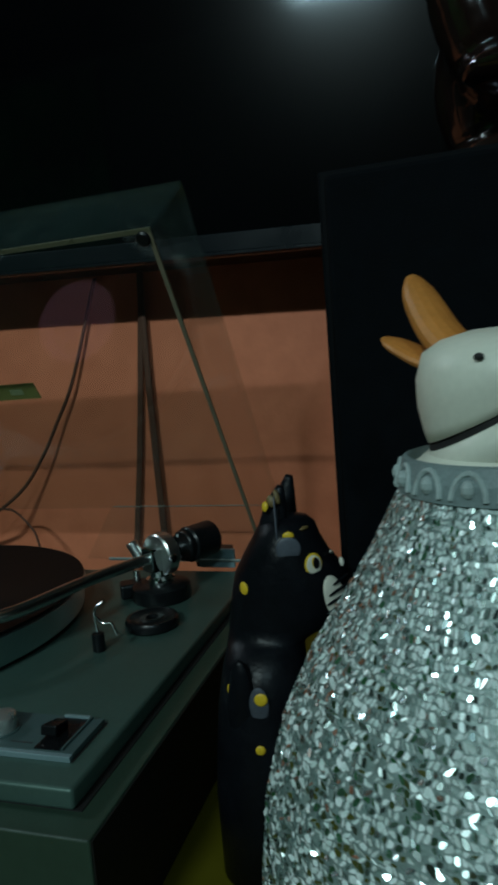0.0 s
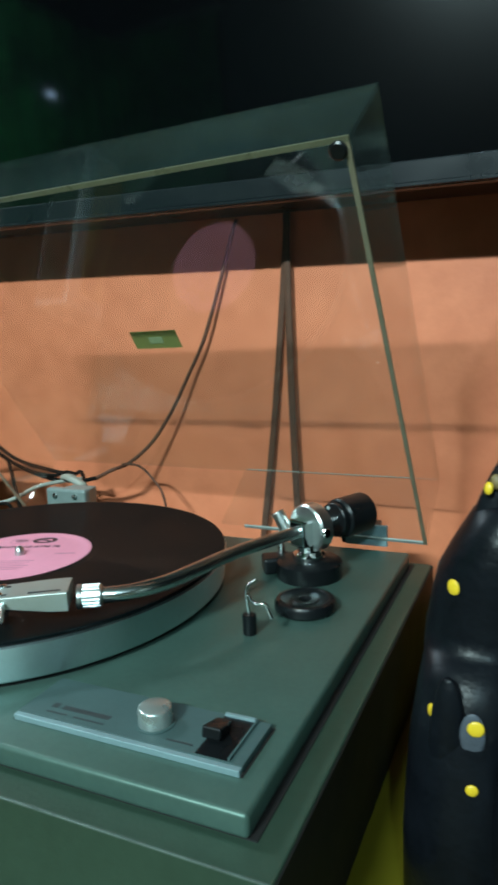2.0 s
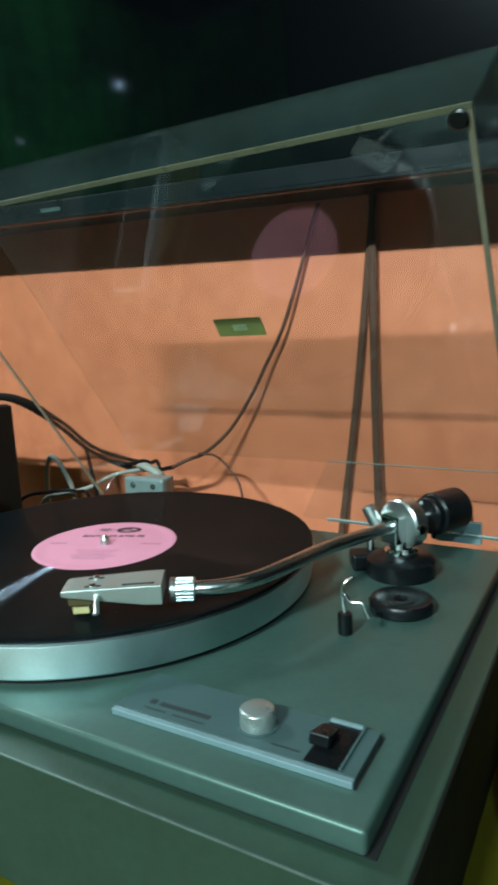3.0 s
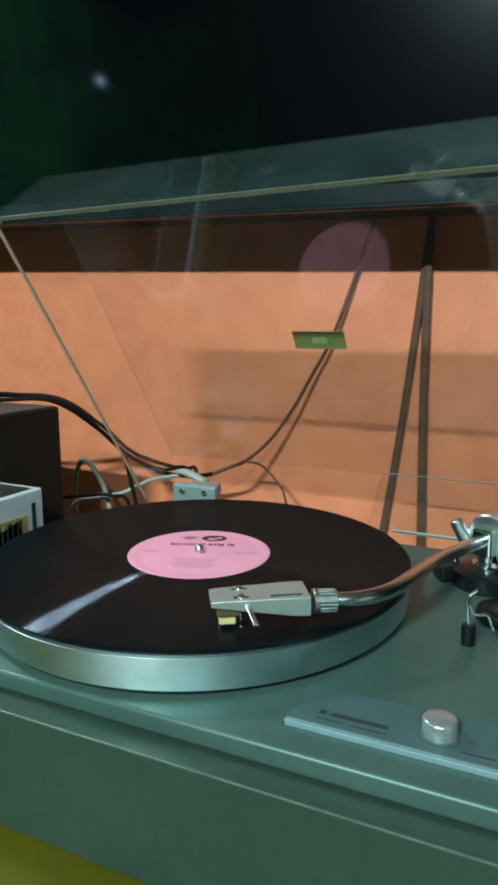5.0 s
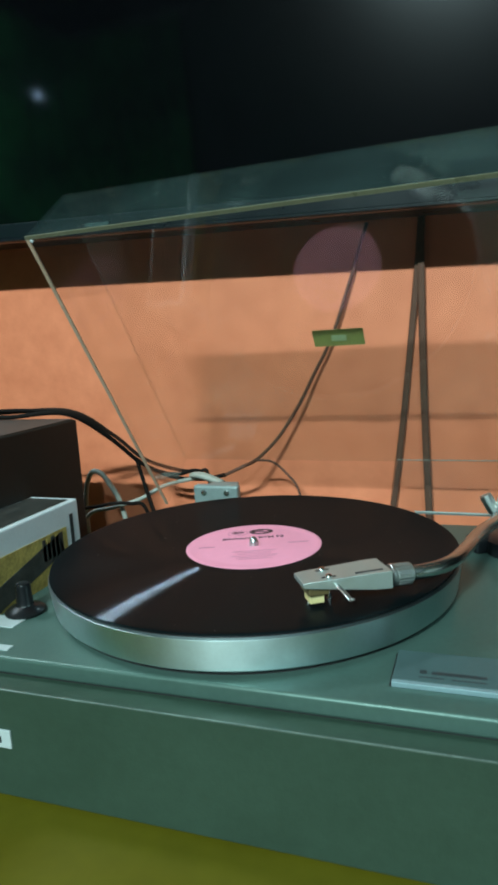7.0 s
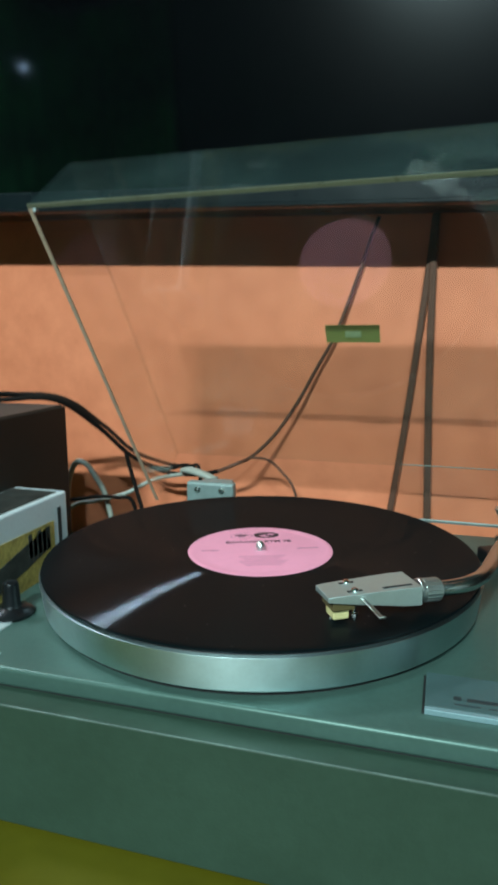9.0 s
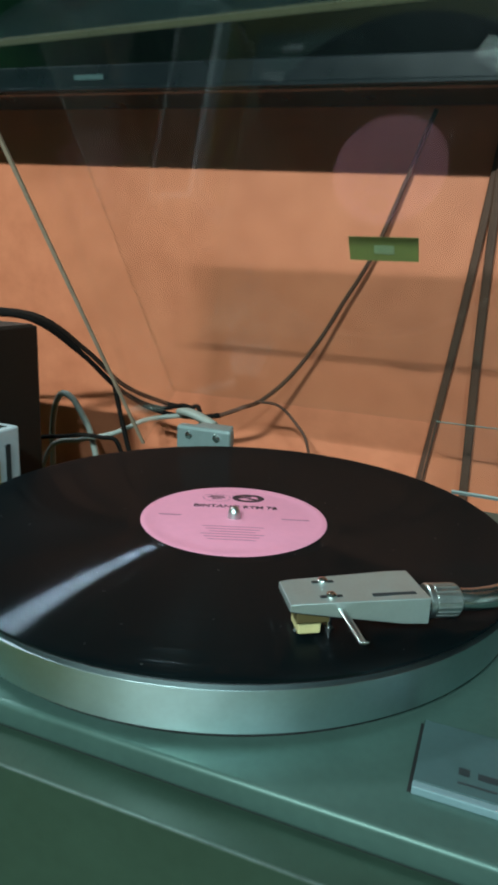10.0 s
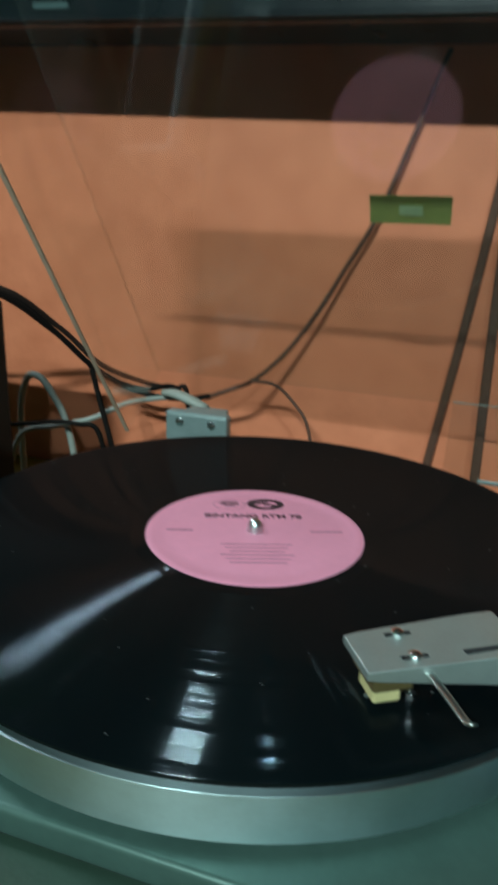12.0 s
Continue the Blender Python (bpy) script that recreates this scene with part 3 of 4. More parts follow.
part("cue_lever", moved(prism([(-0.0045, -0.007), (0.0045, -0.007), (0.0036, 0.006), (-0.0036, 0.006)], 0.0, 0.0052, 0.0008), pose(0.2158, -0.1120, CZ + 0.0004, -14, 0, 0)), "black", tt, "black cueing lever")
for x0, x1, y0, y1 in ((0.136, 0.163, -0.1195, -0.1165), (0.130, 0.1335, -0.1195, -0.1160), (0.130, 0.142, -0.1235, -0.1226), (0.146, 0.163, -0.1235, -0.1226), (0.178, 0.186, -0.1005, -0.0997), (0.196, 0.209, -0.1228, -0.1218)):
    part("print_bar", box(x0, x1, y0, y1, CZ, CZ + 0.0001), "print", strip)
post = part("size_knob", lathe([(0, ZD), (0.0135, ZD), (0.014, ZD + 0.002), (0.012, ZD + 0.004), (0.0066, ZD + 0.006), (0.0056, ZD + 0.008), (0.0052, ZD + 0.020), (0.0045, ZD + 0.0215), (0, ZD + 0.022)], 40, (-0.140, -0.089)), "black", tt, "black knob on a round base", True, 40)
part("knob_plate", box(-0.155, -0.132, -0.113, -0.098, ZD, ZD + 0.0007), "white", post, "small pale scale plate")

# arm
PV = Vector((0.1878, 0.089, 0.0))
AX = Vector((0.45, 0.89, 0)).normalized()
SD = Vector((AX.y, -AX.x, 0))
ZA = 0.1588
base = part("arm_base", lathe([(0, ZD), (0.0235, ZD), (0.024, ZD + 0.002), (0.0235, ZD + 0.011), (0.021, ZD + 0.0125), (0.012, ZD + 0.0135), (0, ZD + 0.0135)], 48, PV[:2]), "black", tt, "round black arm base", True, 35)
part("lift_block", moved(box(-0.011, 0.011, -0.009, 0.009, 0.0, 0.012, 0.002), pose(PV.x - 0.026, PV.y + 0.002, ZD, 0, 0, 30)), "black", base)
part("lift_pin", rod((PV.x - 0.024, PV.y + 0.006, ZD + 0.012), (PV.x - 0.024, PV.y + 0.006, ZD + 0.021), 0.0028, 16, 0.0005), "chrome", base)
part("pillar", lathe([(0, ZD + 0.0135), (0.0115, ZD + 0.0135), (0.0115, ZD + 0.017), (0.0085, ZD + 0.019), (0.008, ZD + 0.028), (0.0, ZD + 0.028)], 36, PV[:2]), "chrome", tt, "chrome pillar", True, 30)
c0 = PV + Vector((0, 0, ZA + 0.0005))
housing = part("bearing_housing", rod(c0 + AX * -0.003, c0 + AX * 0.009, 0.0175, 40, 0.0012), "steel", tt, "round silver bearing housing", True, 30)
part("bearing_screw", rod(c0 + SD * 0.0165, c0 + SD * 0.0195, 0.0035, 20, 0.0006), "chrome", housing)
part("bearing_screw", rod(c0 - SD * 0.0195, c0 - SD * 0.0165, 0.0035, 20, 0.0006), "chrome", housing)
part("yoke", moved(box(-0.0075, 0.0075, -0.012, 0.004, -0.011, 0.0085, 0.0015), Matrix.Translation(PV + Vector((0, 0, ZA))) @ pose(0, 0, 0, 0, 0, -26.8)), "chrome", tt, "chrome pivot yoke")
part("anti_skate_knob", rod(c0 - AX * 0.006 - SD * 0.016 + Vector((0, 0, -0.004)), c0 - AX * 0.009 - SD * 0.023 + Vector((0, 0, 0.010)), 0.0048, 24, 0.0008), "steel", tt, "small silver knob", True, 40)
part("rear_stub", rod(c0 + AX * 0.009, c0 + AX * 0.036, 0.0052, 24, 0.0006), "chrome", tt, "chrome rear stub", True, 40)
wc = c0 + AX * 0.003 + Vector((0, 0, 0.0005))
weight = part("counterweight", rod(wc + AX * 0.0275, wc + AX * 0.056, 0.0150, 48, 0.0016), "black", tt, "black counterweight", True, 30)
part("scale_ring", rod(wc + AX * 0.022, wc + AX * 0.0272, 0.0128, 48, 0.0008), "black", weight)
part("tick", rod(wc + AX * 0.0215 - SD * 0.004 + Vector((0, 0, 0.009)), wc + AX * 0.022 - SD * 0.004 + Vector((0, 0, 0.009)), 0.0014, 10), "white", weight)
part("tick", rod(wc + AX * 0.0215 - SD * 0.002 + Vector((0, 0, -0.009)), wc + AX * 0.022 - SD * 0.002 + Vector((0, 0, -0.009)), 0.0014, 10), "white", weight)


def loc(x, y, z):
    """A room place in the record player's own turned frame."""
    c, s = math.cos(radians(TURN)), math.sin(radians(TURN))
    return (x * c + y * s, y * c - x * s, z)


tube = [PV + Vector((0, 0, ZA)) - AX * 0.008, PV + Vector((0, 0, ZA)) - AX * 0.03, loc(0.1595, 0.030, 0.1594), loc(0.1525, -0.004, 0.1600), loc(0.1470, -0.029, 0.1602), loc(0.1400, -0.045, 0.1605), loc(0.1300, -0.055, 0.1602), loc(0.1190, -0.0612, 0.1600)]
part("arm_tube", sweep(tube, 0.0044, n=20, steps=8), "arm", tt, "curved chrome arm tube", True)
H0, H1 = Vector(loc(0.1085, -0.0695, 0)), Vector(loc(0.0645, -0.0985, 0))
HD = (H1 - H0).normalized()
HS = Vector((-HD.y, HD.x, 0))
k0, k1 = Vector(loc(0.1225, -0.0600, 0.1602)), Vector(loc(0.1115, -0.0672, 0.1605))
collar = part("collar", rod(k0, k1, 0.0062, 32, 0.0006), "steel", tt, "ribbed chrome collar", True, 35)
kd = (k1 - k0).normalized()
ks = Vector((-kd.y, kd.x, 0)).normalized()
part("ring", rod(k1 - kd * 0.0022, k1 + kd * 0.0004, 0.0068, 32, 0.0005), "steel", collar, "", True, 35)
for i in range(18):
    a = 2 * math.pi * i / 18
    o = ks * math.cos(a) * 0.0061 + Vector((0, 0, math.sin(a) * 0.0061))
    part("rib", rod(k0 + kd * 0.0012 + o, k1 - kd * 0.0030 + o, 0.0006, 6), "steel", collar)


def wedge():
    """The headshell: a plate that thins towards its front."""
    bm = bmesh.new()
    L = (H1 - H0).length
    prof = [(0.0, 0.0118, 0.1680, 0.1575), (0.010, 0.0116, 0.1681, 0.1580), (L - 0.004, 0.0098, 0.1672, 0.1633), (L, 0.0094, 0.1668, 0.1640)]
    rings = []
    for s, w, top, bot in prof:
        p = H0 + HD * s
        rings.append([bm.verts.new(p + HS * q * w + Vector((0, 0, z))) for q, z in ((-1, bot), (1, bot), (1, top), (-1, top))])
    for a, b in zip(rings, rings[1:]):
        for i in range(4):
            bm.faces.new((a[i], a[(i + 1) % 4], b[(i + 1) % 4], b[i]))
    bm.faces.new(rings[0])
    bm.faces.new(rings[-1][::-1])
    bmesh.ops.recalc_face_normals(bm, faces=bm.faces)
    bmesh.ops.bevel(bm, geom=bm.edges[:], offset=0.0004, segments=2, profile=0.5, affect="EDGES")
    return bm


shell = part("headshell", wedge(), "shell", tt, "flat silver headshell")
HA = math.degrees(math.atan2(-HD.y, -HD.x))
ZT = 0.1677
part("maker_bar", moved(box(-0.0085, 0.0085, -0.0011, 0.0011, 0, 0.0002), pose(*(H0 + HD * 0.0125 + HS * 0.0070 + Vector((0, 0, ZT + 0.0002))), 0, 0, HA)), "print", shell, "dark maker bar")
for sgn in (-1, 1):
    p = H0 + HD * 0.0365 + HS * 0.0058 * sgn
    part("slot", moved(box(-0.0042, 0.0042, -0.0008, 0.0008, 0, 0.0003), pose(p.x, p.y, ZT - 0.0002, 0, 0, HA)), "groove", shell)
    part("screw", merge(ball((p.x, p.y, ZT + 0.0004), 0.0021, 0.0021, 0.0014, 16), rod((p.x, p.y, 0.1510), (p.x, p.y, 0.1640), 0.0010, 10)), "chrome", shell, "small chrome screw", True, 40)
    part("nut", rod((p.x, p.y, 0.1535), (p.x, p.y, 0.1553), 0.0018, 6), "chrome", shell)
pc = H0 + HD * 0.0430
part("bracket", moved(box(-0.0066, 0.006, -0.0078, 0.0078, 0.1580, 0.1642, 0.0006), Matrix.Translation((pc.x, pc.y, 0)) @ pose(0, 0, 0, 0, 0, HA)), "brown", shell, "brown cartridge mount")
cart = part("cartridge", moved(box(-0.0052, 0.0036, -0.0055, 0.0055, 0.1524, 0.1582, 0.0007), Matrix.Translation((pc.x, pc.y, 0)) @ pose(0, 0, 0, 0, 0, HA)), "cart", shell, "yellow cartridge body")
part("stylus", rod(pc + HD * 0.005 + Vector((0, 0, 0.1508)), pc + HD * 0.003 + Vector((0, 0, 0.1530)), 0.0006, 8), "steel", cart)
q0 = H0 + HD * 0.034 + HS * 0.0095
lf = Vector(loc(0.0968, -0.1088, 0.1612))
part("finger_lift", sweep([q0 + Vector((0, 0, 0.1650)), (q0 + lf) / 2 + Vector((0, 0, 0.0815 + 0.0012)), lf, lf + HS * 0.003 + Vector((0, 0, 0.0016))], 0.0014, 0.0005, 10, 5), "steel", shell, "bent steel finger lift", True)

# arm rest and wire clip
rx, ry = loc(0.186, -0.007, 0)[:2]
rest = part("arm_rest", rod((rx, ry, ZD), (rx, ry, ZD + 0.0125), 0.0042, 20, 0.0006), "black", tt, "black post of the arm rest", True, 40)
part("wire_clip", sweep([(rx, ry, ZD + 0.012), (rx - 0.001, ry, ZD + 0.022), (rx - 0.0005, ry + 0.001, ZD + 0.029), (rx + 0.004, ry + 0.004, ZD + 0.033)], 0.0011, n=8), "chrome", rest, "bent bright wire", True)
part("wire_clip", sweep([(rx, ry, ZD + 0.024), (rx + 0.004, ry, ZD + 0.0195), (rx + 0.010, ry + 0.001, ZD + 0.0195), (rx + 0.0125, ry + 0.001, ZD + 0.014), (rx + 0.014, ry + 0.001, ZD + 0.011)], 0.0010, n=8), "chrome", rest, "bent bright wire", True)

# hinges
for hx, w in ((-0.0985, 0.0245), (0.205, 0.017)):
    top = 0.1535 if hx < 0 else 0.1400
    hg = part("hinge", merge(box(hx - w, hx + w, 0.166, 0.177, ZD, top, 0.0025), prism([(hx - w * 0.8, 0.176), (hx + w * 0.8, 0.176), (hx + w * 0.6, 0.198), (hx - w * 0.6, 0.198)], 0.130, top - 0.003, 0.001)), "bracket" if hx < 0 else "black", tt, "grey lid hinge with two screws" if hx < 0 else "black lid hinge")
    for s in (-0.0125, 0.0125):
        part("screw", ball((hx + s, 0.1656, top - 0.0075), 0.0034, 0.0014, 0.0034, 16), "chrome", hg, "bright screw head", True)
part("hinge_plate", box(0.194, 0.228, 0.160, 0.164, 0.126, 0.1430, 0.0006), "control_edge", tt, "pale metal hinge plate")

# raised clear lid, in its own frame: u across, v down the rim, w from rim to panel
LD, LN = Vector((0, 0.58, -0.815)).normalized(), Vector((0, 0.815, 0.58)).normalized()
LA, LB, LV, LW, LT = -0.1625, 0.2555, 0.315, 0.0690, 0.0028
LO = Vector((0, -0.0175, 0.388))
LM = Matrix(((1, 0, 0, 0), (0, LD.y, LN.y, LO.y), (0, LD.z, LN.z, LO.z), (0, 0, 0, 1)))
LID = pose(0, 0, 0, 0, 0, -TURN) @ LM


def lid_bar(u0, u1, v0, v1, w0, w1, bevel=0.0):
    return moved(box(u0, u1, v0, v1, w0, w1, bevel), LID)


cover = part("dust_cover", lid_bar(LA, LB, 0, LV, LW - LT, LW, 0.0004), "lid", tt, "raised clear acrylic lid with a faint haze")
panes = []
part("front_wall", lid_bar(LA, LB, 0, LT, 0.0016, LW - LT - 0.0002), "lid_front", cover)
part("rear_wall", lid_bar(0.075, LB - LT, LV - LT, LV, 0.0016, LW - LT - 0.0002), "lid", cover)
panes.append(part("side_wall", lid_bar(LA, LA + LT, LT + 0.0002, LV, 0.0016, LW - LT - 0.0002), "lid", cover))
panes.append(part("side_wall", lid_bar(LB - LT, LB, LT + 0.0002, LV, 0.0016, LW - LT - 0.0002), "lid", cover))
for pane in panes:
    pane.visible_shadow = False
# edges coloured side by side for the light that each one shows
part("rim", lid_bar(LA, LB, 0, LT, 0, 0.0014), "lid_edge", cover, "cut acrylic edge, its olive light put into the colour")
part("rim", lid_bar(LA, LA + LT, LT, LV, 0, 0.0014), "tan_edge", cover, "cut acrylic edge, its tan light put into the colour")
part("rim", lid_bar(LB - LT, LB, LT, LV, 0, 0.0014), "right_edge", cover, "cut acrylic edge, its olive light put into the colour")
part("rim", lid_bar(0.098, LB - LT, LV - LT, LV, 0, 0.0014), "pale_edge", cover, "lower acrylic edge, painted pale as if catching light")
part("rear_edge", lid_bar(0.075, LB - LT, LV + 0.0001, LV + 0.0008, LW - 0.0007, LW), "pale_edge", cover, "rear acrylic edge, painted pale as if catching light")
part("corner_bumper_and_glint", moved(rod((LB - 0.006, 0.006, -0.002), (LB - 0.006, 0.006, 0.004), 0.0047, 20, 0.001), LID), "black", cover, "black rubber bumper")
# tiny white stud that paints a glint on the left corner
part("corner_bumper_and_glint", moved(rod((LA + 0.005, 0.004, -0.001), (LA + 0.005, 0.004, 0.003), 0.0014, 14, 0.0004), LID), "white", cover)
stick = part("sticker", lid_bar(0.0175, 0.0625, 0.1515, 0.1690, LW + 0.0004, LW + 0.0008), "sticker", cover, "small green sticker")
stick.visible_shadow = False
part("print_bar", lid_bar(0.034, 0.047, 0.1575, 0.1635, LW + 0.0001, LW + 0.0004), "sticker_soft", stick)

# ---- record on the platter ----
rec = thing("vinyl_record", (0, 0, 0.149), "black vinyl record with a pink paper label", "record", turn=0)
prof = [(0.0036, 0.1491), (0.1470, 0.1491), (0.1475, 0.1498), (0.1472, 0.1506), (0.1440, 0.1507), (0.1425, ZR), (0.0545, ZR), (0.0520, ZR - 0.0003), (0.0036, ZR - 0.0003)]
part("disc", lathe(prof, 160), "vinyl", rec, "glossy grooved black disc", True, 40)
lab = part("label", lathe([(0.0037, ZR - 0.0003), (0.0503, ZR - 0.0003), (0.0505, ZR), (0.0500, ZR + 0.0002), (0.0470, ZR + 0.0002), (0.0465, ZR + 0.00012), (0.0400, ZR + 0.00012), (0.0395, ZR + 0.0002), (0.0037, ZR + 0.0002)], 96), "label", rec, "pink paper label with dark print", True, 40)
LZ = ZR + 0.00025
LR = pose(0, 0, 0, 0, 0, 22)
part("title", lettering("BINTANG RTM 78", 0.0060, LR @ pose(0, 0.0160, LZ, 0, 0, 0), 0.00008), "ink", lab)


def flat_ring(x, y, r1, r2, inner, z):
    """A thin printed oval ring."""
    bm = lathe([(inner, 0), (1.0, 0), (1.0, 0.06), (inner, 0.06), (inner, 0)], 40)
    return moved(bm, LR @ pose(x, y, z) @ Matrix.Diagonal((r1, r2, 0.001, 1)))


part("maker_oval", flat_ring(0.007, 0.0310, 0.0095, 0.0066, 0.62, LZ), "ink", lab, "dark oval maker mark")
part("maker_wing", moved(ball((0, 0, 0), 0.0052, 0.0012, 0.00006, 20), LR @ pose(0.0045, 0.0325, LZ + 0.00006, 0, 0, 24)), "ink", lab)
part("maker_wing", moved(ball((0, 0, 0), 0.0046, 0.0012, 0.00006, 20), LR @ pose(0.0100, 0.0295, LZ + 0.00006, 0, 0, -20)), "ink", lab)
part("faint_ring", flat_ring(-0.0115, 0.0300, 0.0082, 0.0064, 0.95, LZ), "ink_soft", lab, "faint printed ring")
for x0, x1, y0, h in ((-0.0155, -0.0075, 0.0325, 0.0011), (-0.0165, -0.0065, 0.0300, 0.0015), (-0.0145, -0.0085, 0.0278, 0.0009), (-0.041, -0.029, -0.001, 0.0014), (0.026, 0.041, -0.001, 0.0012)):
    part("print_bar", moved(box(x0, x1, y0, y0 + h, LZ, LZ + 0.00006), LR), "ink" if y0 > 0.02 else "ink_soft", lab)
for i in range(6):
    w = 0.016 - 0.002 * (i % 3)
    part("print_bar", moved(box(-w, w, -0.0145 - 0.0034 * i, -0.0137 - 0.0034 * i, LZ, LZ + 0.00006), LR), "ink_soft", lab)

# ---- adaptor ring lying on the plate ----
ax, ay = 0.204, 0.037
solid("single_adaptor", lathe([(0.0070, ZD + 0.0003), (0.0185, ZD + 0.0003), (0.0195, ZD + 0.0015), (0.0195, ZD + 0.0055), (0.0183, ZD + 0.0075), (0.0160, ZD + 0.0078), (0.0145, ZD + 0.0066), (0.0090, ZD + 0.0062), (0.0080, ZD + 0.0070), (0.0045, ZD + 0.0070), (0.0040, ZD + 0.0050), (0.0070, ZD + 0.0003)], 48, (ax, ay)),
      "black", "round black plastic adaptor lying on the metal plate", "adaptor", smooth=True, angle=35)

# ---- loudspeaker ----
sp = thing("loudspeaker", (0.49, 0.1, TABLE), "tall black loudspeaker standing on the yellow table", "speaker")
part("cabinet", box(0.351, 0.640, 0.0, 0.260, TABLE, 0.408, 0.002), "speaker_box", sp)
part("grille", box(0.356, 0.635, -0.008, 0.0, TABLE + 0.006, 0.404, 0.003), "speaker", sp, "dark cloth grille")

# ---- glossy dark figure on the loudspeaker ----
fig = ball((0.475, 0.10, 0.475), 0.062, 0.05, 0.072, 28, (0, 12, 0))
merge(fig, ball((0.452, 0.07, 0.545), 0.05, 0.045, 0.052, 28, (0, -25, 0)))
merge(fig, ball((0.437, 0.05, 0.490), 0.022, 0.026, 0.050, 20, (0, -18, 0)))
merge(fig, ball((0.515, 0.05, 0.500), 0.030, 0.030, 0.060, 20, (10, 24, 0)))
merge(fig, ball((0.476, 0.036, 0.452), 0.050, 0.030, 0.014, 20, (0, 6, 0)))
merge(fig, lathe([(0, 0.408), (0.062, 0.408), (0.066, 0.413), (0.062, 0.424), (0.045, 0.430), (0, 0.430)], 40, (0.475, 0.095)))
orn = solid("ornament", fig, "lacquer", "dark brown lacquered ornament standing on the loudspeaker", "ornament", smooth=True)
skin = orn.modifiers.new("skin", "REMESH")
skin.mode, skin.voxel_size, skin.use_smooth_shade = "VOXEL", 0.003, True

# ---- black wooden cat ----
def stack(sections, n=28):
    """A closed skin over oval sections (x, y, z, rx, ry, turn)."""
    bm = bmesh.new()
    rings = []
    for x, y, z, a, b, tz in sections:
        c, s = math.cos(radians(tz)), math.sin(radians(tz))
        rings.append([bm.verts.new((x + a * math.cos(q) * c - b * math.sin(q) * s, y + a * math.cos(q) * s + b * math.sin(q) * c, z)) for q in (2 * math.pi * i / n for i in range(n))])
    for p, q in zip(rings, rings[1:]):
        for i in range(n):
            bm.faces.new((p[i], p[(i + 1) % n], q[(i + 1) % n], q[i]))
    bm.faces.new(rings[0][::-1])
    bm.faces.new(rings[-1])
    bmesh.ops.recalc_face_normals(bm, faces=bm.faces)
    return bm


def spot(bm, c, r1, r2, slot, normal=(-0.1, -1, 0.15), turn=0, depth=0.0012):
    """A small raised dab of paint."""
    m = Matrix.Translation(c) @ Vector(normal).to_track_quat("Z", "Y").to_matrix().to_4x4() @ pose(0, 0, 0, 0, 0, turn) @ Matrix.Diagonal((r1, r2, depth, 1))
    d = bmesh.new()
    bmesh.ops.create_uvsphere(d, u_segments=18, v_segments=8, radius=1.0)
    moved(d, m)
    return merge(bm, d, slot)


CAT = [(TABLE, 0.2905, 0.3480, -0.067, 0.0240), (0.084, 0.2907, 0.3474, -0.068, 0.0245), (0.108, 0.2921, 0.3440, -0.067, 0.0238), (0.130, 0.2935, 0.3416, -0.064, 0.0225),
       (0.149, 0.2960, 0.3408, -0.060, 0.0205), (0.1585, 0.2975, 0.3390, -0.055, 0.0195), (0.1610, 0.2965, 0.3400, -0.050, 0.0200), (0.1640, 0.2960, 0.3480, -0.045, 0.0212),
       (0.1690, 0.2960, 0.3555, -0.043, 0.0220), (0.1770, 0.2975, 0.3605, -0.042, 0.0222), (0.1870, 0.2992, 0.3620, -0.042, 0.0220), (0.1960, 0.3015, 0.3595, -0.042, 0.0215),
       (0.2050, 0.3065, 0.3525, -0.042, 0.0205), (0.2140, 0.3120, 0.3480, -0.042, 0.0180), (0.2205, 0.3158, 0.3460, -0.042, 0.0145), (0.2240, 0.3185, 0.3420, -0.042, 0.0090), (0.2252, 0.3215, 0.3350, -0.042, 0.0030)]
CT = 18


def cat_section(z):
    for a, b in zip(CAT, CAT[1:]):
        if z <= b[0]:
            k = (z - a[0]) / (b[0] - a[0])
            return [p + (q - p) * k for p, q in zip(a, b)]
    return CAT[-1]


def cat_skin(x, z):
    """The near surface of the cat at x and z, and its outward direction."""
    _, x0, x1, cy, ry = cat_section(z)
    cx, c, s = (x0 + x1) / 2, math.cos(radians(CT)), math.sin(radians(CT))
    best = None
    for i in range(180):
        q = math.pi + math.pi * i / 180
        a, b = (x1 - x0) / 2 * math.cos(q), ry * math.sin(q)
        px, py = cx + a * c - b * s, cy + a * s + b * c
        if best is None or abs(px - x) < best[0]:
            u, v = math.cos(q) / ((x1 - x0) / 2), math.sin(q) / ry
            best = (abs(px - x), Vector((px, py, z)), Vector((u * c - v * s, u * s + v * c, 0)).normalized())
    return best[1], best[2]


def dab(x, z, r1, r2, slot, turn=0, lift=0.0, depth=0.0009):
    p, n = cat_skin(x, z)
    spot(cat, p + n * lift, r1, r2, slot, n, turn, depth)


cat = stack([((a + b) / 2, cy, z, (b - a) / 2, ry, CT) for z, a, b, cy, ry in CAT], 36)
for cy, tip, rx in ((-0.047, 0.2415, 0.0104), (-0.027, 0.2435, 0.0108)):
    merge(cat, sweep([(0.3232, cy, 0.2060), (0.3260, cy, 0.2260), (0.3300, cy + 0.001, tip)], rx, 0.0068, 18, 7, up=(0, 1, 0), taper=lambda t: 1 - 0.62 * t - 0.20 * t ** 3))
merge(cat, ball((0.3505, -0.041, 0.1840), 0.0080, 0.0095, 0.0120, 24, (0, 14, CT)))
merge(cat, ball((0.312, -0.082, 0.125), 0.0080, 0.0045, 0.036, 20, (0, 0, 0)))
merge(cat, ball((0.337, -0.086, 0.100), 0.0080, 0.0055, 0.043, 20, (0, 3, 0)))
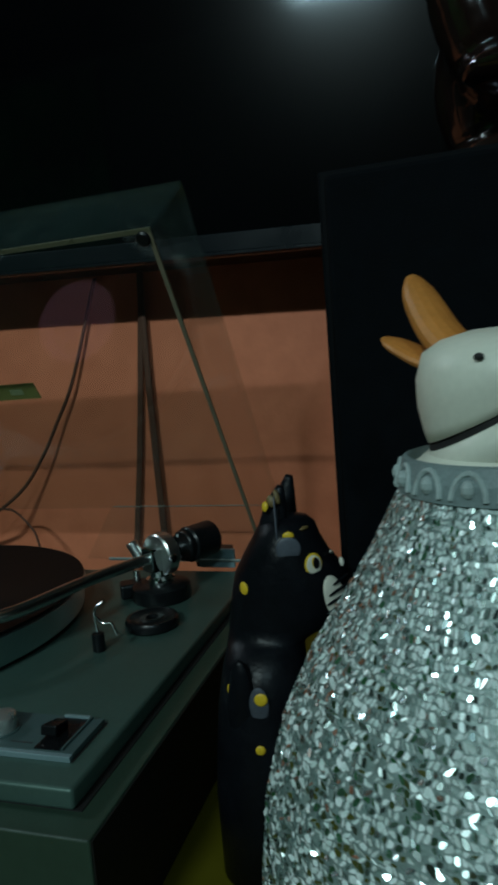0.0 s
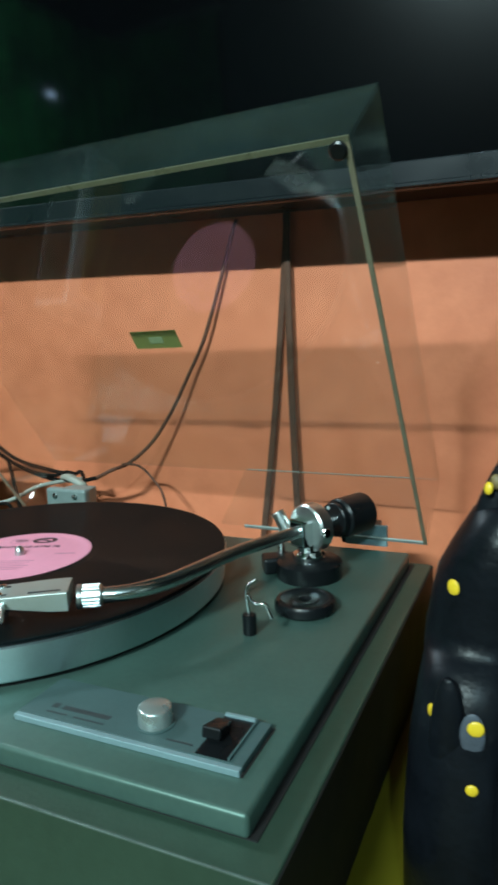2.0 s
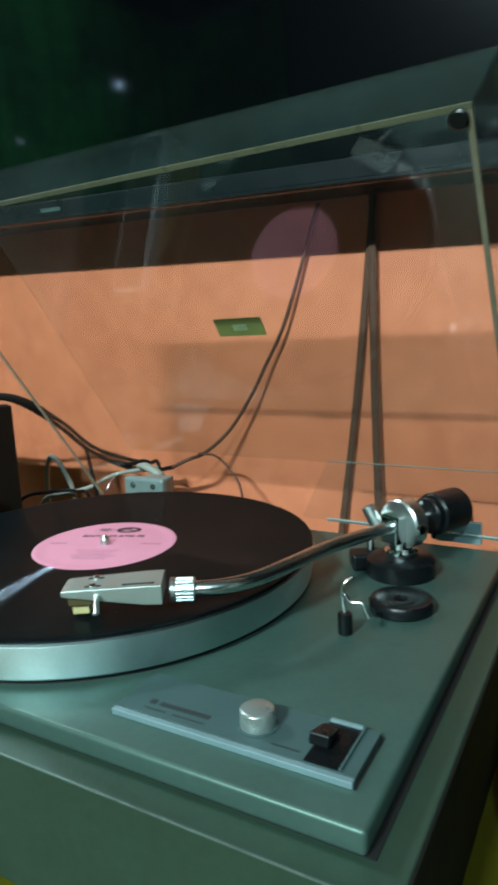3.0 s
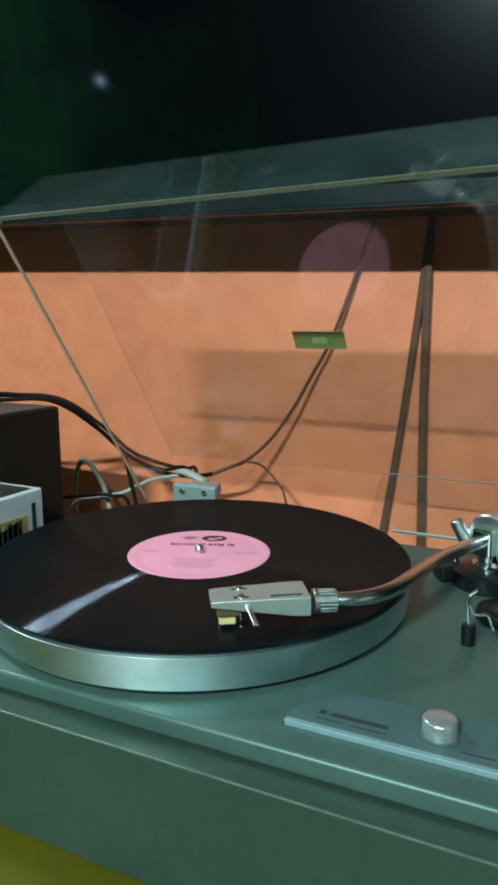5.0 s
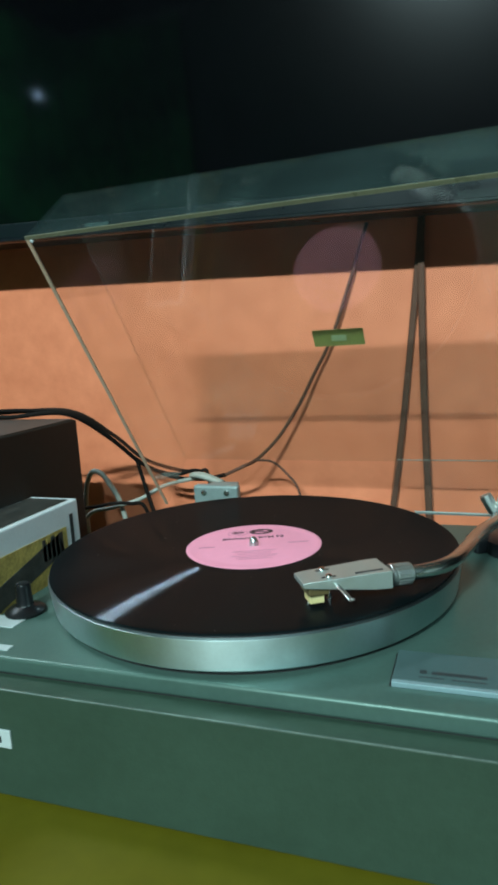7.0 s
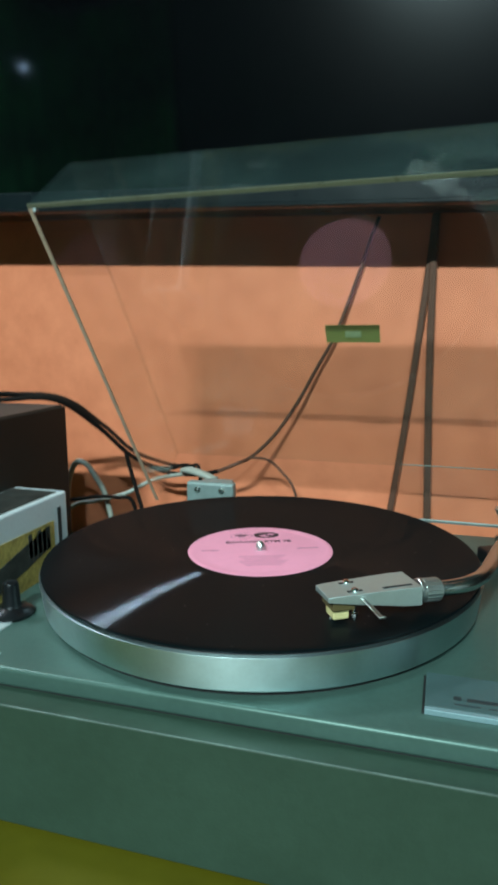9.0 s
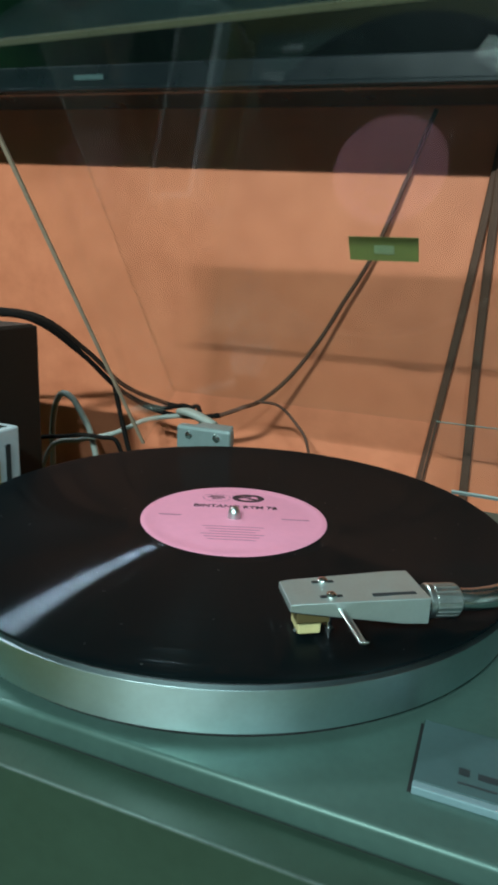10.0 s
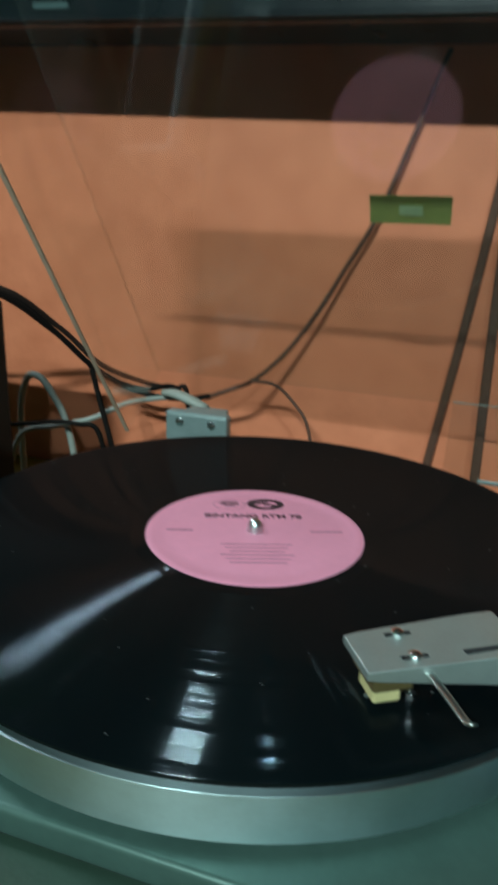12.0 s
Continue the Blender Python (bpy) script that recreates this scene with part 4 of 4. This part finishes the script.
merge(cat, ball((0.343, -0.085, 0.048), 0.016, 0.011, 0.0075, 20, (0, 0, CT)))
dab(0.3355, 0.2110, 0.0066, 0.0066, 1)
dab(0.3470, 0.2020, 0.0052, 0.0062, 2, 12, 0.0002, 0.0007)
dab(0.3472, 0.2018, 0.0044, 0.0053, 3, 12, 0.0006, 0.0007)
dab(0.3474, 0.2026, 0.0026, 0.0038, 2, 10, 0.0010, 0.0007)
dab(0.3476, 0.2026, 0.0020, 0.0032, 0, 10, 0.0014, 0.0007)
dab(0.3530, 0.2040, 0.0050, 0.0011, 3, -20, 0.0006)
dab(0.3107, 0.1902, 0.0030, 0.0037, 2)
# grey dab that paints the bluish highlight behind the yellow dot
dab(0.3215, 0.1390, 0.0050, 0.0095, 1, 0, 0.0012)
dab(0.3222, 0.1425, 0.0034, 0.0034, 2, 0, 0.0034)
dab(0.3222, 0.1185, 0.0025, 0.0025, 2, 0, 0.0012)
dab(0.3050, 0.1430, 0.0020, 0.0032, 2)
dab(0.3352, 0.2178, 0.0030, 0.0022, 2, 0, 0.0020)
dab(0.3420, 0.2200, 0.0030, 0.0010, 4, 10, 0.0006)
spot(cat, (0.3233, -0.0545, 0.2320), 0.0019, 0.0028, 2, (-0.4, -1, 0.2))
spot(cat, (0.3290, -0.0565, 0.2262), 0.0007, 0.0120, 1, (0.1, -1, 0.25), 3)
spot(cat, (0.3265, -0.0530, 0.2345), 0.0026, 0.0034, 4, (0.0, -1, 0.2), 20)
spot(cat, (0.3292, -0.0522, 0.2365), 0.0016, 0.0040, 4, (0.3, -1, 0.2), 10)
dab(0.3550, 0.1830, 0.0068, 0.0140, 3, 20, 0.0026, 0.0016)
for i in range(5):
    dab(0.3562 - 0.0008 * i, 0.1930 - 0.0048 * i, 0.0066, 0.0007, 0, 16, 0.0042, 0.0010)
spot(cat, (0.3600, -0.0470, 0.2010), 0.0014, 0.0026, 3, (0.9, -0.5, 0.2))
spot(cat, (0.3455, -0.0730, 0.1330), 0.0030, 0.0220, 3, (0.9, -0.6, 0.0), 4)
solid("cat_figurine", cat, ["cat", "cat_grey", "cat_yellow", "cat_white", "cat_gold"], "black painted wooden cat figurine with yellow dots", "figurine", smooth=True)

# ---- duck figure in a gown of mirror chips ----
DX, DY = 0.4360, -0.1520
GOWN = [(0.0900, TABLE), (0.0905, 0.080), (0.0895, 0.125), (0.0860, 0.155), (0.0790, 0.180), (0.0680, 0.203), (0.0560, 0.222), (0.0450, 0.240), (0.0370, 0.256), (0.0335, 0.2615)]


def gown_at(z):
    for (r0, z0), (r1, z1) in zip(GOWN, GOWN[1:]):
        if z <= z1:
            k = (z - z0) / (z1 - z0)
            return r0 + (r1 - r0) * k, (r1 - r0) / (z1 - z0)
    return GOWN[-1][0], -0.6


duck = lathe([(0, TABLE)] + GOWN + [(0, 0.2615)], 72, (DX, DY))
rng = random.Random(5)
chips = bmesh.new()
ROWS_, COLS = 118, 262
ZS = [TABLE + (0.2605 - TABLE) * i / ROWS_ for i in range(ROWS_ + 1)]
corner = {}
for i in range(ROWS_ + 1):
    for j in range(COLS):
        corner[i, j] = (2 * math.pi * (j + rng.uniform(-0.36, 0.36) + 0.5 * (i % 2)) / COLS, ZS[i] + rng.uniform(-0.0007, 0.0007))
for i in range(ROWS_):
    for j in range(COLS):
        if rng.random() < 0.05:
            continue
        ring = [corner[i, j], corner[i, (j + 1) % COLS], corner[i + 1, (j + 1) % COLS], corner[i + 1, j]]
        if j + 1 == COLS:
            ring[1], ring[2] = (ring[1][0] + 2 * math.pi, ring[1][1]), (ring[2][0] + 2 * math.pi, ring[2][1])
        am, zm = sum(a for a, z in ring) / 4, sum(z for a, z in ring) / 4
        rr, sl = gown_at(min(max(zm, TABLE), 0.261))
        nrm = Vector((math.cos(am), math.sin(am), -sl)).normalized()
        tilt = (nrm + Vector((rng.gauss(0, 0.30), rng.gauss(0, 0.30), rng.gauss(0, 0.30)))).normalized()
        c = Vector((DX + rr * math.cos(am), DY + rr * math.sin(am), zm)) + nrm * rng.uniform(0.0004, 0.0010)
        fit_ = rng.uniform(0.72, 1.0)
        pts, centre = [], Vector((DX + rr * math.cos(am), DY + rr * math.sin(am), zm))
        cut = [(ring[k][0] + (ring[m][0] - ring[k][0]) * q, ring[k][1] + (ring[m][1] - ring[k][1]) * q) for k, m in ((0, 1), (1, 2), (2, 3), (3, 0)) for q in (0.24, 0.76)]
        for a, z in cut:
            r2 = gown_at(min(max(z, TABLE), 0.261))[0]
            p = Vector((DX + r2 * math.cos(a), DY + r2 * math.sin(a), z))
            d = (p - centre) * fit_
            d -= tilt * d.dot(tilt)
            pts.append(chips.verts.new(c + d))
        f = chips.faces.new(pts)
        f.material_index = 2 if rng.random() < 0.42 else 3
for f in duck.faces:
    f.material_index, f.smooth = 1, True
merge(duck, chips)
neck = lathe([(0.0330, 0.2600), (0.0340, 0.2640), (0.0320, 0.2680), (0.0285, 0.2700), (0.0268, 0.2716), (0.0256, 0.2722), (0, 0.2722)], 48, (DX, DY))
for f in neck.faces:
    f.smooth = True
collar_ring = lathe([(0.0335, 0.2600), (0.0358, 0.2610), (0.0352, 0.2665), (0.0335, 0.2715), (0.0320, 0.2720), (0.0325, 0.2605)], 64, (DX, DY))
merge(duck, neck, 0)
merge(duck, collar_ring, 4)
for i in range(16):
    a = 2 * math.pi * i / 16
    loop = []
    for k in range(9):
        q = math.pi * k / 8
        w, h = 0.0052 * math.cos(q), 0.0078 * math.sin(q)
        aa = a + w / 0.036
        rr = 0.0362 - 0.0020 * math.sin(q)
        loop.append((DX + rr * math.cos(aa), DY + rr * math.sin(aa), 0.2625 + h))
    merge(duck, sweep(loop, 0.0009, n=6, curved=False), 5)
    rr = 0.0352
    merge(duck, ball((DX + rr * math.cos(a), DY + rr * math.sin(a), 0.2658), 0.0022, 0.0022, 0.0028, 10), 5)
# a slanting dark crack parts head and neck
def slanted(bm, soft):
    """Slants the foot of an upright turned piece, less so higher up, and sets it on the neck."""
    for v in bm.verts:
        v.co.z += 0.52 * v.co.x * (max(0.0, 1 - max(0.0, v.co.z) / 0.016) if soft else 1.0)
    return moved(bm, Matrix.Translation((DX, DY, 0.2868)))


stub = slanted(lathe([(0, -0.012), (0.0260, -0.012), (0.0256, -0.0011), (0, -0.0011)], 48), False)
for f in stub.faces:
    f.smooth = abs(f.normal.z) < 0.6
merge(duck, stub, 0)
merge(duck, slanted(lathe([(0, -0.001), (0.0248, -0.001), (0.0248, 0.0010), (0, 0.0010)], 40), False), 6)
head = slanted(lathe([(0, 0.0010), (0.0254, 0.0011), (0.0265, 0.0035), (0.0281, 0.0080), (0.0283, 0.0125), (0.0260, 0.0178), (0.0200, 0.0216), (0.0105, 0.0239), (0, 0.0244)], 48), True)
for f in head.faces:
    f.smooth = True
merge(duck, head, 0)
merge(duck, sweep([(0.4260, -0.1450, 0.2990), (0.4165, -0.1340, 0.3100), (0.4100, -0.1250, 0.3225), (0.4060, -0.1210, 0.3325)], 0.0085, 0.0060, 16, 6, up=(0.6, -0.5, 0.6), taper=lambda t: 1.12 - 0.22 * t - 0.62 * t ** 6), 7)
merge(duck, sweep([(0.4240, -0.1420, 0.2950), (0.4120, -0.1290, 0.3010), (0.4020, -0.1210, 0.3070), (0.3945, -0.1160, 0.3115)], 0.0080, 0.0030, 16, 6, up=(0.6, -0.5, 0.6), taper=lambda t: 1.1 - 0.25 * t - 0.65 * t ** 6), 7)
spot(duck, (0.4268, -0.1782, 0.3025), 0.0015, 0.0011, 6, (-0.2, -1, 0.1))
solid("duck_figure", duck, ["duck_white", "glitter", "mirror", "mirror_dull", "lace", "lace_light", "groove", "duck_beak"], "white duck figure in a sparkling gown of mirror chips", "figurine")

# ---- amplifier and packing box beside the record player ----
amp = thing("amplifier", (-0.40, 0.0, TABLE), "black metal amplifier case beside the record player", "amplifier")
part("case", box(-0.560, -0.2320, -0.20, 0.120, TABLE + 0.006, 0.2305, 0.0015), "amp", amp)
part("cover", box(-0.556, -0.2345, -0.196, 0.117, 0.2305, 0.2318), "amp_top", amp, "brownish top, lighter than the case")
for fx in (-0.54, -0.27):
    for fy in (-0.17, 0.08):
        part("foot", rod((fx, fy, TABLE), (fx, fy, TABLE + 0.006), 0.012), "rubber", amp)

pk = thing("packing_box", (-0.205, -0.06, TABLE), "white printed cardboard box with a yellow picture", "box")
part("carton", box(-0.2300, -0.1805, -0.165, 0.0370, TABLE, 0.1710, 0.0016), "card", pk)
part("top_print", box(-0.2270, -0.1850, -0.160, 0.0300, 0.1710, 0.1714), "card_dark", pk, "dark printed top")
part("picture", box(-0.1805, -0.1801, -0.160, 0.0170, TABLE + 0.01, 0.1510, 0.0), "card_photo", pk, "yellow printed picture")
part("picture_band", moved(box(-0.0002, 0.0002, -0.075, 0.040, -0.009, 0.009), pose(-0.1799, -0.030, 0.130, 14, 0, 0)), "card_dark", pk)
for i in range(5):
    part("print_bar", box(-0.1801, -0.1797, -0.0165 + 0.0058 * i, -0.0125 + 0.0058 * i, 0.1300, 0.1485), "card_photo" if i % 2 else "card_dark", pk)
part("spine_mark", box(-0.1805, -0.1801, 0.0230, 0.0275, 0.120, 0.160), "print", pk)

# ---- cables and straps ----
def cable(name, points, r, mat, label, group="cables behind the record player"):
    return solid(name, sweep(points, r, n=10, steps=8), mat, label, "cable", group, smooth=True)


cable("speaker_cable", [(-0.56, 0.06, 0.2350), (-0.45, 0.085, 0.2345), (-0.38, 0.104, 0.2375), (-0.31, 0.108, 0.2352), (-0.256, 0.135, 0.2345), (-0.232, 0.175, 0.2030), (-0.210, 0.200, 0.1700), (-0.186, 0.228, 0.1470), (-0.150, 0.236, 0.1430), (-0.122, 0.238, 0.1480)], 0.0024, "cable", "black cable over the amplifier to the hinge")
cable("speaker_cable", [(-0.56, 0.08, 0.2350), (-0.44, 0.105, 0.2380), (-0.33, 0.120, 0.2385), (-0.258, 0.146, 0.2360), (-0.230, 0.182, 0.2040), (-0.206, 0.203, 0.1730), (-0.180, 0.232, 0.1545), (-0.158, 0.240, 0.1500), (-0.146, 0.244, 0.1430), (-0.146, 0.246, TABLE + 0.001)], 0.0022, "cable_dark", "dark brown cable over the amplifier")
cable("speaker_cable", [(-0.56, 0.10, 0.2355), (-0.45, 0.118, 0.2360), (-0.36, 0.112, 0.2405), (-0.29, 0.128, 0.2395), (-0.250, 0.152, 0.2290), (-0.226, 0.180, 0.1960), (-0.213, 0.199, 0.1720), (-0.196, 0.216, 0.1560), (-0.176, 0.228, 0.1500), (-0.160, 0.232, 0.1540), (-0.146, 0.230, 0.1530)], 0.0020, "cable", "thin black cable over the amplifier")
cable("signal_cable", [(-0.213, 0.199, 0.1720), (-0.205, 0.196, 0.1480), (-0.196, 0.192, 0.1250), (-0.190, 0.190, 0.1050), (-0.185, 0.195, TABLE + 0.001)], 0.0022, "cable", "black cable hanging behind the platter")
cable("power_cable", [(-0.122, 0.238, 0.1480), (-0.100, 0.236, 0.1580), (-0.0875, 0.2535, 0.1638), (-0.0673, 0.272, 0.1853), (-0.0442, 0.281, 0.2201), (-0.0246, 0.2865, 0.2570), (-0.0030, 0.2895, 0.2976), (0.0200, 0.2925, 0.3605), (0.0320, 0.2940, 0.3968), (0.0385, 0.2950, 0.4150)], 0.0020, "cable_brown", "brown cable running up the orange wall")
cable("thin_wire", [(-0.088, 0.240, 0.1650), (-0.066, 0.242, 0.1630), (-0.048, 0.242, 0.1480), (-0.036, 0.240, 0.1310), (-0.028, 0.236, 0.0900), (-0.026, 0.234, TABLE + 0.001)], 0.0013, "cable_brown", "thin brown wire looping behind the record player")
cable("white_wire", [(-0.30, 0.215, TABLE + 0.001), (-0.295, 0.210, 0.1200), (-0.280, 0.203, 0.1540), (-0.264, 0.200, 0.1560), (-0.250, 0.199, 0.1400), (-0.240, 0.198, 0.1230), (-0.232, 0.197, 0.0900), (-0.230, 0.197, TABLE + 0.001)], 0.0030, "cable_white", "pale flat wire looping beside the amplifier")
cable("white_wire", [(-0.300, 0.185, TABLE + 0.001), (-0.280, 0.187, 0.1050), (-0.245, 0.190, 0.1180), (-0.215, 0.200, 0.1260), (-0.190, 0.215, 0.1390), (-0.165, 0.226, 0.1440), (-0.140, 0.234, 0.1470)], 0.0023, "cable_white", "pale wire crossing behind the platter")
cable("signal_cable", [(-0.33, 0.165, TABLE + 0.001), (-0.300, 0.170, 0.1080), (-0.250, 0.175, 0.1240), (-0.215, 0.178, 0.1270), (-0.196, 0.182, 0.1180), (-0.190, 0.186, TABLE + 0.001)], 0.0020, "cable", "black cable low behind the platter")
solid("plug", sweep([(-0.158, 0.224, 0.1500), (-0.146, 0.219, 0.1515), (-0.130, 0.212, 0.1500), (-0.112, 0.204, 0.1470)], 0.0058, 0.0040, 14, 5, taper=lambda t: 0.75 + 0.25 * math.sin(math.pi * t)), "cable_white", "pale plug lying on the grey hinge", "plug", smooth=True)


def strap(points, w, label):
    return solid("strap", sweep(points, w, 0.0012, 8, 6, up=(0, 1, 0)), "cable_brown", label, "strap", "black straps on the wall")


strap([(0.052, 0.2890, TABLE + 0.001), (0.057, 0.2900, 0.0880), (0.074, 0.2930, 0.2160), (0.0905, 0.2940, 0.3660), (0.096, 0.2945, 0.4250)], 0.0034, "flat black strap hanging slanted on the orange wall")
strap([(0.100, 0.2860, TABLE + 0.001), (0.098, 0.2870, 0.1190), (0.0950, 0.2900, 0.2400), (0.0945, 0.2910, 0.3650), (0.096, 0.2915, 0.4250)], 0.0038, "flat black strap hanging upright on the orange wall")

# ---- housings of the ceiling lamps and of the added curtain fill ----
for eye in (LAMP_A, LAMP_B, FILL_D):
    hs = thing("tube_and_fill_lamp", (eye[0], eye[1] - 0.08, eye[2]), "white tube lamp hanging out of view, the curtain one added", "lamp", "tube lamps")
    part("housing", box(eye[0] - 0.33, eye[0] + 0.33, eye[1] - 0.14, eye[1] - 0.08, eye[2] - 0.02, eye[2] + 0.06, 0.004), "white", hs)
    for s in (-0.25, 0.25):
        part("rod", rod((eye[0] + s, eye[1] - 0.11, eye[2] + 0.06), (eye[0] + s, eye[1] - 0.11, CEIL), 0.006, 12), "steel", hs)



def hanging_bulb(x, y, z, size, strength, label):
    """A small bare bulb on a wire from the ceiling."""
    glow = bpy.data.materials.new("bulb_glow")
    glow.use_nodes = True
    shader = glow.node_tree.nodes["Principled BSDF"]
    shader.inputs["Emission Color"].default_value, shader.inputs["Emission Strength"].default_value = (0.62, 0.78, 1.0, 1), strength
    M["glow"] = glow
    lamp = thing("hanging_bulb", (x, y, z), label, "lamp", "bare bulbs")
    part("globe", ball((x, y, z), 0.013 * size, 0.013 * size, 0.016 * size, 20), "glow", lamp, "glowing glass globe", True)
    part("cap", rod((x, y, z + 0.014 * size), (x, y, z + 0.05 * size), 0.011 * size, 16), "cable", lamp)
    part("wire", rod((x, y, z + 0.05 * size), (x, y, CEIL), 0.002, 8), "cable", lamp)


hanging_bulb(-1.317, -1.216, 1.036, 0.8, 9.0, "small bare bulb hanging in the dim room")
hanging_bulb(-1.850, -1.210, 0.945, 0.5, 4.0, "tiny faint bulb hanging low in the dim room")

# ---- green curtain at the far end of the room ----
cur = bmesh.new()
cols = []
for i in range(221):
    s = i / 220
    wave = 0.035 * math.sin(i * 0.55) + 0.02 * math.sin(i * 0.21 + 1)
    if s < 0.35:
        x, y = -1.60 - 0.65 * s / 0.35, -3.12 + wave
    elif s < 0.45:
        q = (s - 0.35) / 0.10 * math.pi / 2
        x, y = -2.25 - 0.12 * math.sin(q), -3.0 - 0.12 * math.cos(q) + wave * math.cos(q)
    else:
        x, y = -2.37 + wave, -3.0 + 2.0 * (s - 0.45) / 0.55
    cols.append([cur.verts.new((x, y, z)) for z in (FLOOR + 0.05, 0.3, 1.0, 1.90)])
for a, b in zip(cols, cols[1:]):
    for k in range(3):
        cur.faces.new((a[k], b[k], b[k + 1], a[k + 1]))
bmesh.ops.solidify(cur, geom=cur.faces[:], thickness=0.004)
crt = thing("curtain", (-2.2, -3.0, FLOOR), "mottled green curtain hanging round the corner of the room", "curtain")
part("cloth", cur, "curtain", crt, "", True)
part("curtain_rod", rod((-2.37, -3.12, 1.92), (-1.55, -3.12, 1.92), 0.012, 16), "steel", crt)
part("curtain_rod", rod((-2.37, -3.10, 1.92), (-2.37, -0.95, 1.92), 0.012, 16), "steel", crt)
